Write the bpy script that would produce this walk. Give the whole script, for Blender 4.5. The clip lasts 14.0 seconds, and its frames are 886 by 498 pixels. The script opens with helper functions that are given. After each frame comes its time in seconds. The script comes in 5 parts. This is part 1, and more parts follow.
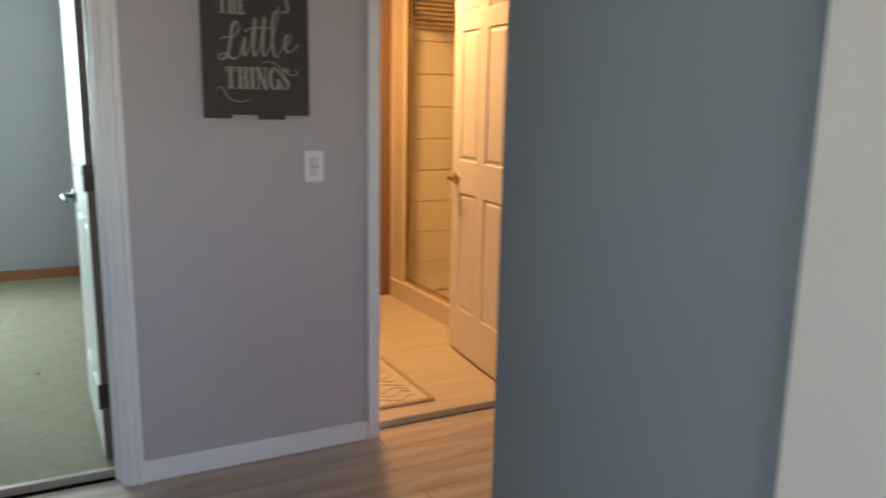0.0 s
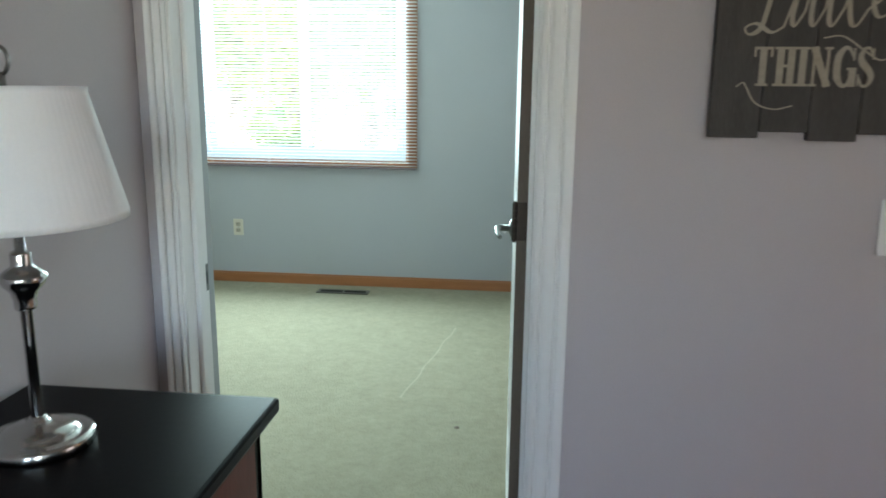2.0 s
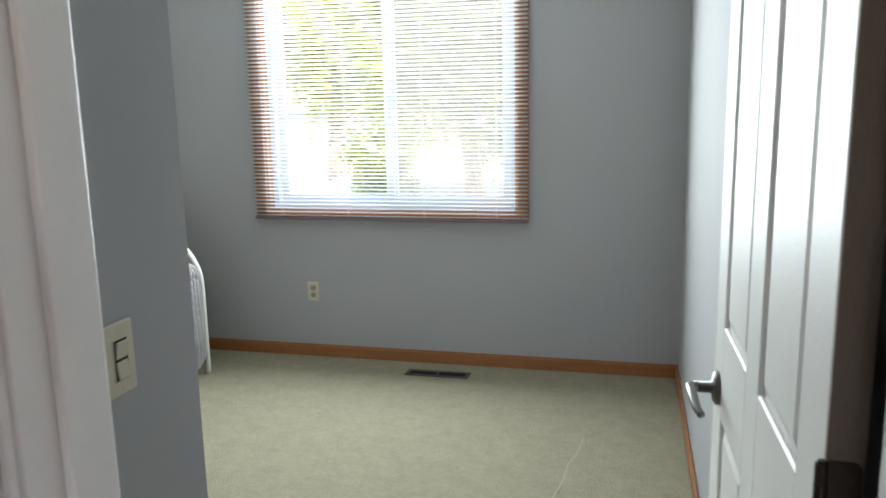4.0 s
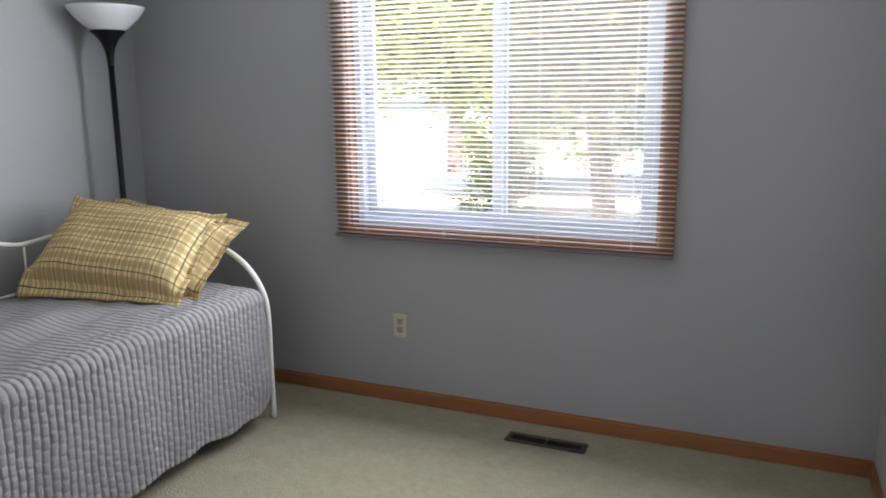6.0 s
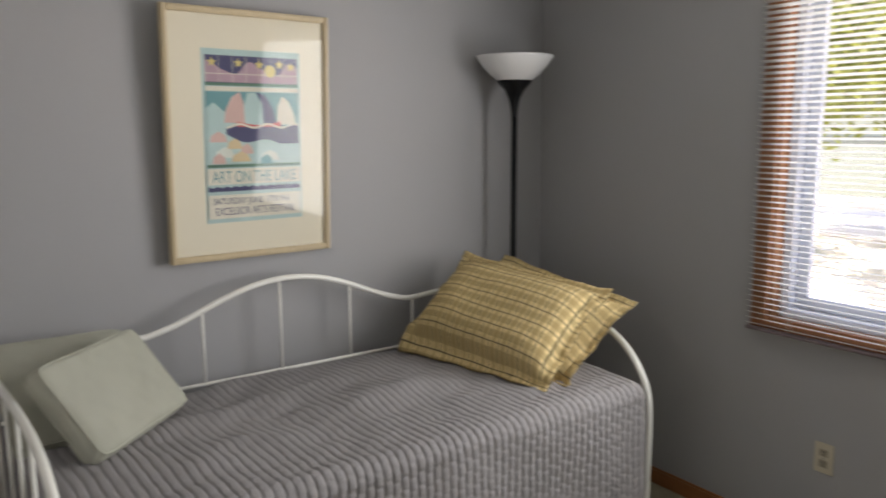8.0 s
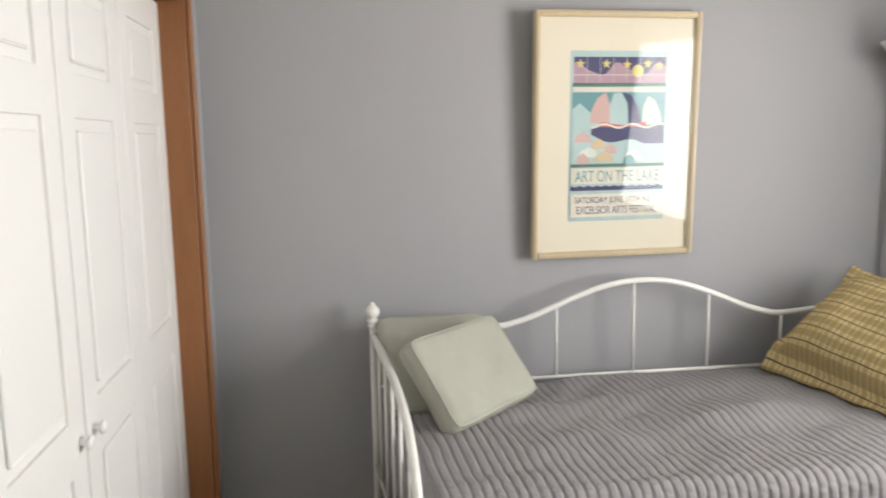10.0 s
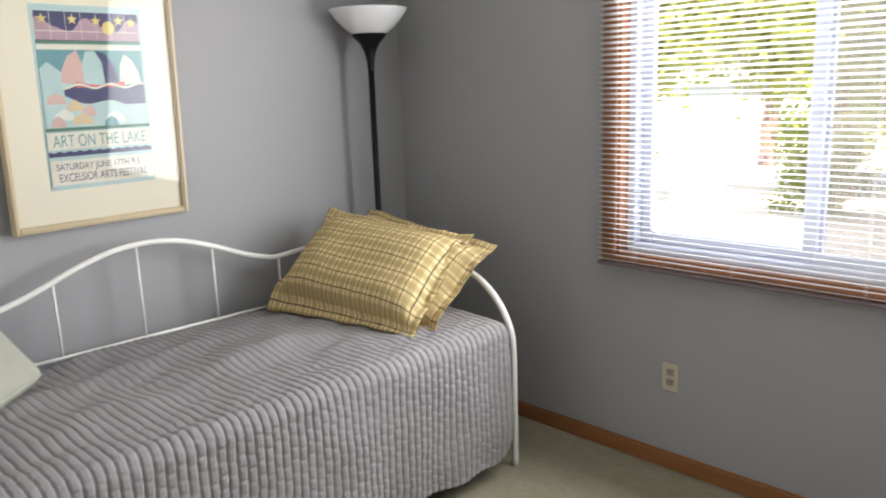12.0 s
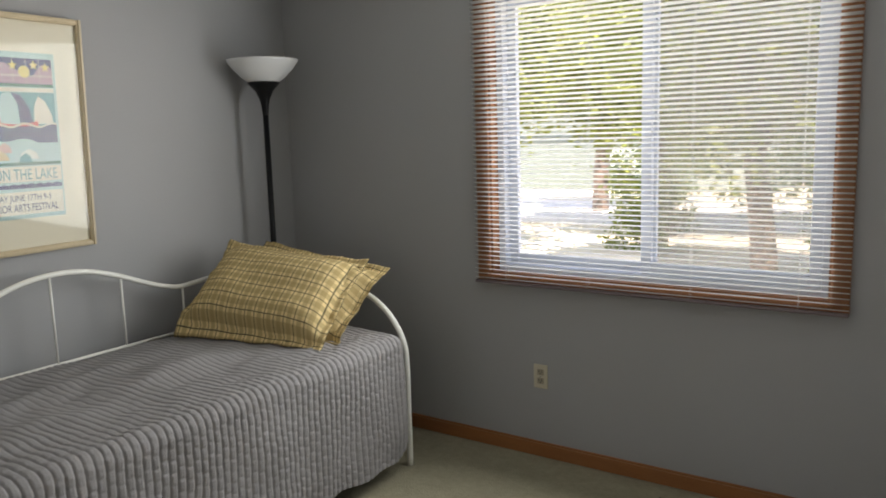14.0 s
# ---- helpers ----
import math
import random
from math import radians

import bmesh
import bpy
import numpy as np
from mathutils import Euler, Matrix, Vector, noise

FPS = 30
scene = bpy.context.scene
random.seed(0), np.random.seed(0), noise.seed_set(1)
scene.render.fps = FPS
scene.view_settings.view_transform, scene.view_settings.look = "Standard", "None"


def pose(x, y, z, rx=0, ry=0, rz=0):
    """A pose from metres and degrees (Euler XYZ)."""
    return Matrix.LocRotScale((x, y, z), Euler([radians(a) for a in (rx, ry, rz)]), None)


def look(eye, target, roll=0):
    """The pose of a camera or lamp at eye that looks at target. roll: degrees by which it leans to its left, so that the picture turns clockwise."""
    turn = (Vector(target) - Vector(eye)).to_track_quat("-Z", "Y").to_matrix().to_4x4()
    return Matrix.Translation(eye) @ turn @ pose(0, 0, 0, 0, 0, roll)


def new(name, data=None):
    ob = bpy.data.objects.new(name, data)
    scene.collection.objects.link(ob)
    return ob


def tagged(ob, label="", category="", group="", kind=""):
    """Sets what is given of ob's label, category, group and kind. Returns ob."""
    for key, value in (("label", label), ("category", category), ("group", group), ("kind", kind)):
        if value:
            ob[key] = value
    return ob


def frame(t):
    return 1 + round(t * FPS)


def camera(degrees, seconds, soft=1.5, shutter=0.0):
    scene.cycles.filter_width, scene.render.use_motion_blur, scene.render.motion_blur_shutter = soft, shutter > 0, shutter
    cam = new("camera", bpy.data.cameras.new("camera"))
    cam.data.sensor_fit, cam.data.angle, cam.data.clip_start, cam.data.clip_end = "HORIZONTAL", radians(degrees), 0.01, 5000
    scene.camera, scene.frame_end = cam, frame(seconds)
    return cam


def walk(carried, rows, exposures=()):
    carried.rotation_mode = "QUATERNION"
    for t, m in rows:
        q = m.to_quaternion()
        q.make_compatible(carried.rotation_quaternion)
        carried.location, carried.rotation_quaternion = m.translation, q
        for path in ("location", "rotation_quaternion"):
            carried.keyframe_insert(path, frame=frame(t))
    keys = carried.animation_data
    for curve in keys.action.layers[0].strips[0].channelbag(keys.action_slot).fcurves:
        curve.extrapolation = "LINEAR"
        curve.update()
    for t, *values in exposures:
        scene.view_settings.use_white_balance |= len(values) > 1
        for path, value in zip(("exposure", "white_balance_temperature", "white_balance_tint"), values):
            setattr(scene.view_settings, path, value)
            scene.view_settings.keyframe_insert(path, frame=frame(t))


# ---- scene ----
SLAT_TILT = 18
cam = camera(60.3, 14.0, soft=1.7, shutter=0.35)

PATH = [
    (0, (-0.115, -2.738, 1.35), (0.785, -0.994, 0.963), 1.1),
    (0.5, (-0.009, -2.452, 1.362), (0.494, -0.556, 0.972), 1.2),
    (1, (0.059, -2.193, 1.368), (0.16, -0.238, 0.962), 1.6),
    (1.5, (0.023, -1.899, 1.363), (-0.082, 0.054, 0.944), 1.0),
    (2, (0.011, -1.601, 1.362), (-0.203, 0.344, 0.946), 0.6),
    (2.5, (-0.009, -1.281, 1.385), (-0.336, 0.655, 1.006), 0.4),
    (3, (-0.087, -1.033, 1.385), (-0.459, 0.901, 1.036), -0.3),
    (3.2, (-0.127, -0.943, 1.398), (-0.501, 0.99, 1.049), -0.6),
    (5.3, (-0.252, -0.002, 1.463), (-0.939, 1.834, 1.069), -0.8),
    (5.5, (-0.299, 0.067, 1.486), (-0.993, 1.902, 1.094), -0.6),
    (6, (-0.377, 0.276, 1.479), (-1.157, 2.075, 1.085), -0.6),
    (6.5, (-0.44, 0.481, 1.49), (-1.378, 2.208, 1.116), 0.3),
    (7, (-0.54, 0.585, 1.479), (-1.639, 2.222, 1.144), 0.8),
    (7.5, (-0.593, 0.721, 1.524), (-1.955, 2.15, 1.205), 0.3),
    (8, (-0.631, 0.8, 1.585), (-2.246, 1.938, 1.274), -0.3),
    (8.5, (-0.639, 0.836, 1.61), (-2.476, 1.574, 1.321), -0.4),
    (8.7, (-0.626, 0.826, 1.586), (-2.521, 1.41, 1.321), 0.0),
    (9.75, (-0.622, 0.850, 1.565), (-2.61, 1.03, 1.29), -0.8),
    (10.8, (-0.606, 0.874, 1.541), (-2.377, 1.714, 1.144), -1.6),
    (11, (-0.579, 0.918, 1.534), (-2.305, 1.839, 1.119), -1.9),
    (11.5, (-0.587, 0.883, 1.539), (-2.142, 2.058, 1.093), -2.0),
    (12, (-0.546, 0.824, 1.545), (-1.952, 2.186, 1.134), -2.1),
    (12.5, (-0.487, 0.761, 1.545), (-1.814, 2.213, 1.188), -2.2),
    (13, (-0.411, 0.645, 1.554), (-1.697, 2.134, 1.19), -2.1),
    (13.5, (-0.398, 0.541, 1.562), (-1.625, 2.08, 1.208), -1.7),
    (14, (-0.417, 0.378, 1.518), (-1.532, 2.012, 1.22), -1.7),
]
LIGHTING = [(0.0, 4.1, 6500, 8), (0.5, 4.0, 6400, 4), (1.0, 3.95, 5850, -3), (1.6, 4.2, 6050, -1), (2.3, 4.25, 6600, 5), (3.2, 3.92, 7000, 14), (5.3, 3.45, 7050, 29),
            (6.5, 3.0, 7050, 32), (7.5, 2.6, 7800, 32), (8.0, 2.75, 7950, 32), (8.5, 3.38, 7950, 32), (11.0, 3.5, 7900, 32), (12.0, 3.4, 7600, 31), (13.0, 2.82, 7750, 29), (14.0, 2.66, 7900, 27)]
walk(cam, [(t, look(eye, target, roll)) for t, eye, target, roll in PATH], LIGHTING)


# ---- light ----
def make_world():
    w = bpy.data.worlds.new("sky")
    w.use_nodes = True
    nt = w.node_tree
    sky = nt.nodes.new("ShaderNodeTexSky")
    sky.sky_type, sky.sun_disc = "NISHITA", False
    sky.sun_elevation, sky.sun_rotation = radians(56), radians(205)
    nt.links.new(sky.outputs[0], nt.nodes["Background"].inputs[0])
    nt.nodes["Background"].inputs[1].default_value = SKY
    scene.world = w


def lamp(name, kind, m, power, colour, **kw):
    d = bpy.data.lights.new(name, kind)
    d.energy, d.color = power, colour
    if "size" in kw:
        d.shape, d.size, d.size_y = "RECTANGLE", kw["size"][0], kw["size"][1]
    if "spread" in kw:
        d.spread = radians(kw["spread"])
    if "angle" in kw:
        d.angle = radians(kw["angle"])
    if "radius" in kw:
        d.shadow_soft_size = kw["radius"]
    ob = new(name, d)
    ob.matrix_world = m
    return ob


SKY = 0.15
make_world()
# the sun stands high behind the house and off to one side
lamp("sun", "SUN", look((3, -4, 8.6), (0, 0, 0)), 3.6, (1, 0.95, 0.86), angle=0.5)
# the sky's light in the bedroom window's opening, before and behind the blind
lamp("window_skylight", "AREA", look((-1.51, 3.34, 1.46), (-1.51, 0, 1.75)), 6.9, (0.775, 1.0, 1.05), size=(1.46, 1.18))
lamp("window_slat_skylight", "AREA", look((-1.51, 3.438, 1.51), (-1.51, 0, 1.51)), 1.9, (0.775, 1.0, 1.05), size=(1.44, 1.29))
# added hall fill lamps: two at unseen made-up openings, one before a blank wall
lamp("hall_back_fill", "AREA", look((0.0, -4.93, 1.62), (0, 0, 1.2)), 0.08, (1.0, 0.78, 0.74), size=(0.78, 0.9))
lamp("hall_side_fill", "AREA", look((0.92, -3.8, 1.5), (-1.2, -3.3, 1.2)), 0.6, (1.0, 0.86, 0.82), size=(1.3, 1.1))
lamp("hall_end_fill", "AREA", look((2.55, -0.62, 1.5), (-1.0, -0.62, 1.4)), 0.40, (1.0, 0.87, 0.85), size=(0.8, 1.2))
# the bathroom's own warm ceiling light
lamp("bath_bulb", "AREA", look((1.35, 1.1, 2.33), (1.35, 1.1, 0)), 3.1, (1.0, 0.52, 0.20), size=(0.3, 0.3))


# ---- materials ----
def node(nt, kind, **vals):
    n = nt.nodes.new(kind)
    for k, v in vals.items():
        n.inputs[k].default_value = v
    return n


def material(name, colour, rough=0.6, metal=0.0, vary=0.08, scale=3.0, fine=120.0, bump=0.0, spread=(1, 1, 1),
             piece=0.0, second=None, second_scale=8.0, spec=0.5, coat=0.0, depth=0.004):
    """Base colour with broad and fine variation, fine relief, and a little variety from piece to piece."""
    m = bpy.data.materials.new(name)
    m.use_nodes = True
    nt = m.node_tree
    b = nt.nodes["Principled BSDF"]
    b.inputs["Roughness"].default_value, b.inputs["Metallic"].default_value = rough, metal
    b.inputs["Specular IOR Level"].default_value = spec
    b.inputs["Coat Weight"].default_value = coat
    tc = nt.nodes.new("ShaderNodeTexCoord")
    mp = nt.nodes.new("ShaderNodeMapping")
    mp.inputs["Scale"].default_value = spread
    nt.links.new(tc.outputs["Object"], mp.inputs[0])
    n1 = node(nt, "ShaderNodeTexNoise", Scale=scale, Detail=4.0)
    n2 = node(nt, "ShaderNodeTexNoise", Scale=fine, Detail=3.0)
    nt.links.new(mp.outputs[0], n1.inputs["Vector"])
    nt.links.new(mp.outputs[0], n2.inputs["Vector"])
    add = nt.nodes.new("ShaderNodeMath")
    add.operation = "ADD"
    nt.links.new(n1.outputs[0], add.inputs[0])
    nt.links.new(n2.outputs[0], add.inputs[1])
    rng = node(nt, "ShaderNodeMapRange")
    rng.inputs["From Min"].default_value, rng.inputs["From Max"].default_value = 0.6, 1.4
    rng.inputs["To Min"].default_value, rng.inputs["To Max"].default_value = 1 - vary, 1 + vary
    nt.links.new(add.outputs[0], rng.inputs[0])
    val = rng.outputs[0]
    if piece:
        info = nt.nodes.new("ShaderNodeObjectInfo")
        r2 = node(nt, "ShaderNodeMapRange")
        r2.inputs["To Min"].default_value, r2.inputs["To Max"].default_value = 1 - piece, 1 + piece
        nt.links.new(info.outputs["Random"], r2.inputs[0])
        mul = nt.nodes.new("ShaderNodeMath")
        mul.operation = "MULTIPLY"
        nt.links.new(val, mul.inputs[0])
        nt.links.new(r2.outputs[0], mul.inputs[1])
        val = mul.outputs[0]
    base = node(nt, "ShaderNodeRGB")
    base.outputs[0].default_value = (*colour, 1)
    col = base.outputs[0]
    if second:
        n3 = node(nt, "ShaderNodeTexNoise", Scale=second_scale, Detail=5.0)
        nt.links.new(mp.outputs[0], n3.inputs["Vector"])
        ramp = nt.nodes.new("ShaderNodeMapRange")
        ramp.inputs["From Min"].default_value, ramp.inputs["From Max"].default_value = 0.4, 0.62
        nt.links.new(n3.outputs[0], ramp.inputs[0])
        mx = nt.nodes.new("ShaderNodeMix")
        mx.data_type = "RGBA"
        nt.links.new(ramp.outputs[0], mx.inputs[0])
        nt.links.new(col, mx.inputs[6])
        mx.inputs[7].default_value = (*second, 1)
        col = mx.outputs[2]
    hsv = nt.nodes.new("ShaderNodeHueSaturation")
    nt.links.new(col, hsv.inputs["Color"])
    nt.links.new(val, hsv.inputs["Value"])
    nt.links.new(hsv.outputs[0], b.inputs["Base Color"])
    if bump:
        bp = node(nt, "ShaderNodeBump", Strength=bump, Distance=depth)
        nt.links.new(n2.outputs[0], bp.inputs["Height"])
        nt.links.new(bp.outputs[0], b.inputs["Normal"])
    return m


WALL = material("grey_wall_paint", (0.35, 0.35, 0.36), 0.75, vary=0.025, scale=1.5, fine=220, bump=0.12)
HALL = material("lavender_grey_wall_paint", (0.46, 0.425, 0.445), 0.7, vary=0.03, scale=1.5, fine=220, bump=0.12)
SLATE = material("slate_grey_wall_paint", (0.27, 0.315, 0.335), 0.7, vary=0.03, scale=1.5, fine=220, bump=0.12)
CEIL = material("ceiling_paint", (0.64, 0.64, 0.62), 0.9, vary=0.03, scale=2, fine=150, bump=0.4)
TRIM = material("white_trim_paint", (0.78, 0.78, 0.78), 0.45, vary=0.02, scale=2, fine=90)
DOORW = material("white_door_paint", (0.80, 0.79, 0.77), 0.45, vary=0.02, scale=2, fine=160, bump=0.1)
OAK = material("oak_trim", (0.30, 0.115, 0.042), 0.4, vary=0.18, scale=4, fine=60, bump=0.1, spread=(1, 8, 8), spec=0.4)
OAKV = material("oak_upright_trim", (0.31, 0.12, 0.045), 0.4, vary=0.18, scale=4, fine=60, bump=0.1, spread=(8, 8, 1))
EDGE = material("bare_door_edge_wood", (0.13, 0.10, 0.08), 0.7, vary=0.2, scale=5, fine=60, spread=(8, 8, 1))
CARPET = material("beige_carpet", (0.31, 0.28, 0.205), 0.95, vary=0.13, scale=11, fine=120, bump=0.9, spec=0.1, depth=0.010,
                  second=(0.285, 0.256, 0.185), second_scale=34.0)
CARPETPALE = material("paler_beige_carpet", (0.365, 0.33, 0.245), 0.95, vary=0.13, scale=11, fine=120, bump=0.9, spec=0.1, depth=0.006)
PLANK = material("greyed_oak_plank", (0.36, 0.295, 0.245), 0.42, vary=0.16, scale=3, fine=30, bump=0.1, spread=(1, 9, 9), piece=0.12,
                 second=(0.45, 0.375, 0.31), second_scale=2.0)
BATHFLOOR = material("cream_vinyl_floor", (0.52, 0.44, 0.34), 0.4, vary=0.06, scale=3, fine=40, bump=0.05, spread=(1, 5, 5), second=(0.56, 0.48, 0.375), second_scale=3.0)
BROWN = material("brown_wall_paint", (0.20, 0.115, 0.06), 0.7, vary=0.04, scale=2, fine=200, bump=0.1)
TILE = material("cream_wall_tile", (0.72, 0.65, 0.50), 0.25, vary=0.05, scale=2, fine=40, piece=0.05)
GROUT = material("tile_grout", (0.62, 0.54, 0.41), 0.9)
CREAMTRIM = material("cream_trim_paint", (0.80, 0.75, 0.67), 0.5, vary=0.02, scale=2, fine=160, bump=0.05)
BRASS = material("polished_brass", (0.55, 0.40, 0.18), 0.25, 1.0, vary=0.05)
NICKEL = material("satin_nickel", (0.18, 0.175, 0.17), 0.34, 1.0, vary=0.05, fine=300)
POLISHED = material("polished_nickel", (0.52, 0.51, 0.50), 0.13, 1.0, vary=0.04, scale=8)
BRONZE = material("dark_bronze_hinge", (0.045, 0.035, 0.03), 0.45, 0.8, vary=0.15)
WHITEIRON = material("white_enamelled_steel", (0.80, 0.79, 0.75), 0.32, vary=0.03, scale=6, fine=80, coat=0.3)
BLACKIRON = material("black_enamelled_steel", (0.006, 0.006, 0.007), 0.35, vary=0.1, spec=0.2)
BOWL = material("frosted_white_glass", (0.74, 0.74, 0.75), 0.35, vary=0.02)
QUILT = material("grey_quilted_cotton", (0.305, 0.290, 0.298), 0.9, vary=0.08, scale=5, fine=420, bump=0.5, spec=0.15)
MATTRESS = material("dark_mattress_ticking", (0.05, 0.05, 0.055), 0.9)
SAGE = material("sage_green_cotton", (0.42, 0.42, 0.355), 0.9, vary=0.06, scale=7, fine=500, bump=0.5, spec=0.15)
BLACKWOOD = material("black_painted_wood", (0.005, 0.005, 0.006), 0.33, vary=0.15, scale=4, fine=90, bump=0.03, spec=0.05)
CHERRY = material("dark_cherry_wood", (0.105, 0.021, 0.013), 0.42, vary=0.25, scale=5, fine=40, spread=(6, 6, 1), bump=0.05, spec=0.22)
KNOBW = material("dark_red_knob_wood", (0.06, 0.012, 0.010), 0.22, vary=0.15, coat=0.4)
# white blind rail; its shaded side is put into this dark mauve colour
RAIL = material("shaded_white_vinyl", (0.17, 0.125, 0.135), 0.5, vary=0.03)
VINYL = material("white_window_vinyl", (0.61, 0.65, 0.74), 0.4, vary=0.02)
PLATEDARK = material("darker_almond_plastic", (0.34, 0.30, 0.23), 0.4, vary=0.03)
PLATE = material("almond_plastic", (0.54, 0.49, 0.38), 0.4, vary=0.03)
SWITCHG = material("grey_white_plastic", (0.66, 0.66, 0.65), 0.35, vary=0.02)
SWITCHD = material("switch_gap_shade", (0.40, 0.40, 0.40), 0.6)
PLATEW = material("white_plastic", (0.80, 0.80, 0.80), 0.35, vary=0.02)
DARK = material("black_slot", (0.012, 0.012, 0.012), 0.6)
VENT = material("brown_grey_register_steel", (0.065, 0.058, 0.048), 0.4, 0.6, vary=0.1)
GOLDFRAME = material("pale_gold_frame_wood", (0.53, 0.42, 0.27), 0.4, vary=0.1, scale=6, fine=70, spread=(6, 6, 1))
MATBOARD = material("cream_mat_board", (0.74, 0.68, 0.55), 0.9, vary=0.02)
SIGNWOOD = material("charcoal_stained_board", (0.040, 0.036, 0.034), 0.7, vary=0.35, scale=5, fine=50, spread=(7, 7, 1), bump=0.4, piece=0.2)
SIGNINK = material("pale_sign_paint", (0.31, 0.28, 0.225), 0.8, vary=0.12, scale=30)
RUG = material("cream_bath_rug", (0.62, 0.56, 0.46), 0.95, vary=0.1, scale=25, fine=300, bump=0.8)
RUGLINE = material("tan_rug_pattern", (0.40, 0.31, 0.20), 0.95, vary=0.1)
GRASS = material("ground_cover", (0.50, 0.46, 0.36), 0.95, vary=0.25, scale=1.5, fine=30, bump=0.8, second=(0.60, 0.565, 0.47), second_scale=0.35)
BARK = material("tree_bark", (0.13, 0.10, 0.08), 0.95, vary=0.3, scale=6, fine=40, bump=0.9)
STUCCO = material("grey_green_siding", (0.27, 0.33, 0.30), 0.8, vary=0.06)
GARAGE = material("slate_garage_paint", (0.10, 0.135, 0.125), 0.6, vary=0.06)
ROOF = material("dark_roof_shingle", (0.07, 0.065, 0.07), 0.9, vary=0.2)
PAVE = material("pale_concrete", (0.60, 0.58, 0.55), 0.9, vary=0.1, scale=1.5)
INK = {k: material("poster_" + k, c, 0.8, vary=0.10, scale=14, fine=150) for k, c in {
    "navy": (0.075, 0.075, 0.15), "mauve": (0.42, 0.28, 0.33), "teal": (0.12, 0.30, 0.32), "aqua": (0.40, 0.55, 0.54),
    "pale": (0.62, 0.66, 0.60), "yellow": (0.68, 0.55, 0.22), "red": (0.58, 0.13, 0.13), "pink": (0.60, 0.40, 0.36), "paper": (0.68, 0.64, 0.54),
    "sand": (0.62, 0.48, 0.30), "green": (0.10, 0.20, 0.15)}.items()}


def leaf_material(name, colour):
    m = material(name, colour, 0.55, vary=0.3, scale=1.2, fine=20)
    nt = m.node_tree
    b, out = nt.nodes["Principled BSDF"], nt.nodes["Material Output"]
    tr = nt.nodes.new("ShaderNodeBsdfTranslucent")
    tr.inputs[0].default_value = (colour[0] * 2.2, colour[1] * 2.0, colour[2] * 0.9, 1)
    mx = nt.nodes.new("ShaderNodeMixShader")
    mx.inputs[0].default_value = 0.4
    nt.links.new(b.outputs[0], mx.inputs[1])
    nt.links.new(tr.outputs[0], mx.inputs[2])
    nt.links.new(mx.outputs[0], out.inputs[0])
    return m


LEAF = leaf_material("green_leaf", (0.075, 0.135, 0.034))
LEAFY = leaf_material("yellow_green_leaf", (0.125, 0.165, 0.043))


def thin_vinyl(name, colour, through_light):
    """Thin slats that let some of the daylight through."""
    m = material(name, colour, 0.4, vary=0.02)
    nt = m.node_tree
    b, out = nt.nodes["Principled BSDF"], nt.nodes["Material Output"]
    tr = nt.nodes.new("ShaderNodeBsdfTranslucent")
    tr.inputs[0].default_value = (*colour, 1)
    mx = nt.nodes.new("ShaderNodeMixShader")
    mx.inputs[0].default_value = through_light
    nt.links.new(b.outputs[0], mx.inputs[1])
    nt.links.new(tr.outputs[0], mx.inputs[2])
    nt.links.new(mx.outputs[0], out.inputs[0])
    return m


BLIND = thin_vinyl("white_blind_vinyl", (0.80, 0.80, 0.80), 0.5)


def glass_material(name, tint=(1, 1, 1), face=0.03, edge=0.6):
    """Clear glass: light goes straight through; the gloss grows towards grazing views."""
    m = bpy.data.materials.new(name)
    m.use_nodes = True
    nt = m.node_tree
    clear = nt.nodes.new("ShaderNodeBsdfTransparent")
    clear.inputs[0].default_value = (*tint, 1)
    shine = node(nt, "ShaderNodeBsdfGlossy", Roughness=0.02)
    lw = nt.nodes.new("ShaderNodeLayerWeight")
    pw = nt.nodes.new("ShaderNodeMath")
    pw.operation = "POWER"
    nt.links.new(lw.outputs["Facing"], pw.inputs[0])
    pw.inputs[1].default_value = 5.0
    lin = nt.nodes.new("ShaderNodeMath")
    lin.operation = "MULTIPLY_ADD"
    nt.links.new(pw.outputs[0], lin.inputs[0])
    lin.inputs[1].default_value, lin.inputs[2].default_value = edge, face
    mx = nt.nodes.new("ShaderNodeMixShader")
    nt.links.new(lin.outputs[0], mx.inputs[0])
    nt.links.new(clear.outputs[0], mx.inputs[1])
    nt.links.new(shine.outputs[0], mx.inputs[2])
    nt.links.new(mx.outputs[0], nt.nodes["Material Output"].inputs[0])
    return m


def mesh_material(name, cover, colour):
    """Fine netting: mostly open, with a thin grey veil."""
    m = bpy.data.materials.new(name)
    m.use_nodes = True
    nt = m.node_tree
    clear = nt.nodes.new("ShaderNodeBsdfTransparent")
    df = nt.nodes.new("ShaderNodeBsdfTranslucent")
    df.inputs[0].default_value = (*colour, 1)
    mx = nt.nodes.new("ShaderNodeMixShader")
    mx.inputs[0].default_value = cover
    nt.links.new(clear.outputs[0], mx.inputs[1])
    nt.links.new(df.outputs[0], mx.inputs[2])
    nt.links.new(mx.outputs[0], nt.nodes["Material Output"].inputs[0])
    return m


GLASS = glass_material("window_glass", (0.98, 0.99, 0.985))
PICGLASS = glass_material("picture_glass", (0.99, 0.99, 0.99), 0.015, 0.5)
SHOWERGLASS = glass_material("shower_glass", (0.96, 0.975, 0.95))
SCREEN = mesh_material("insect_screen", 0.36, (0.23, 0.222, 0.20))


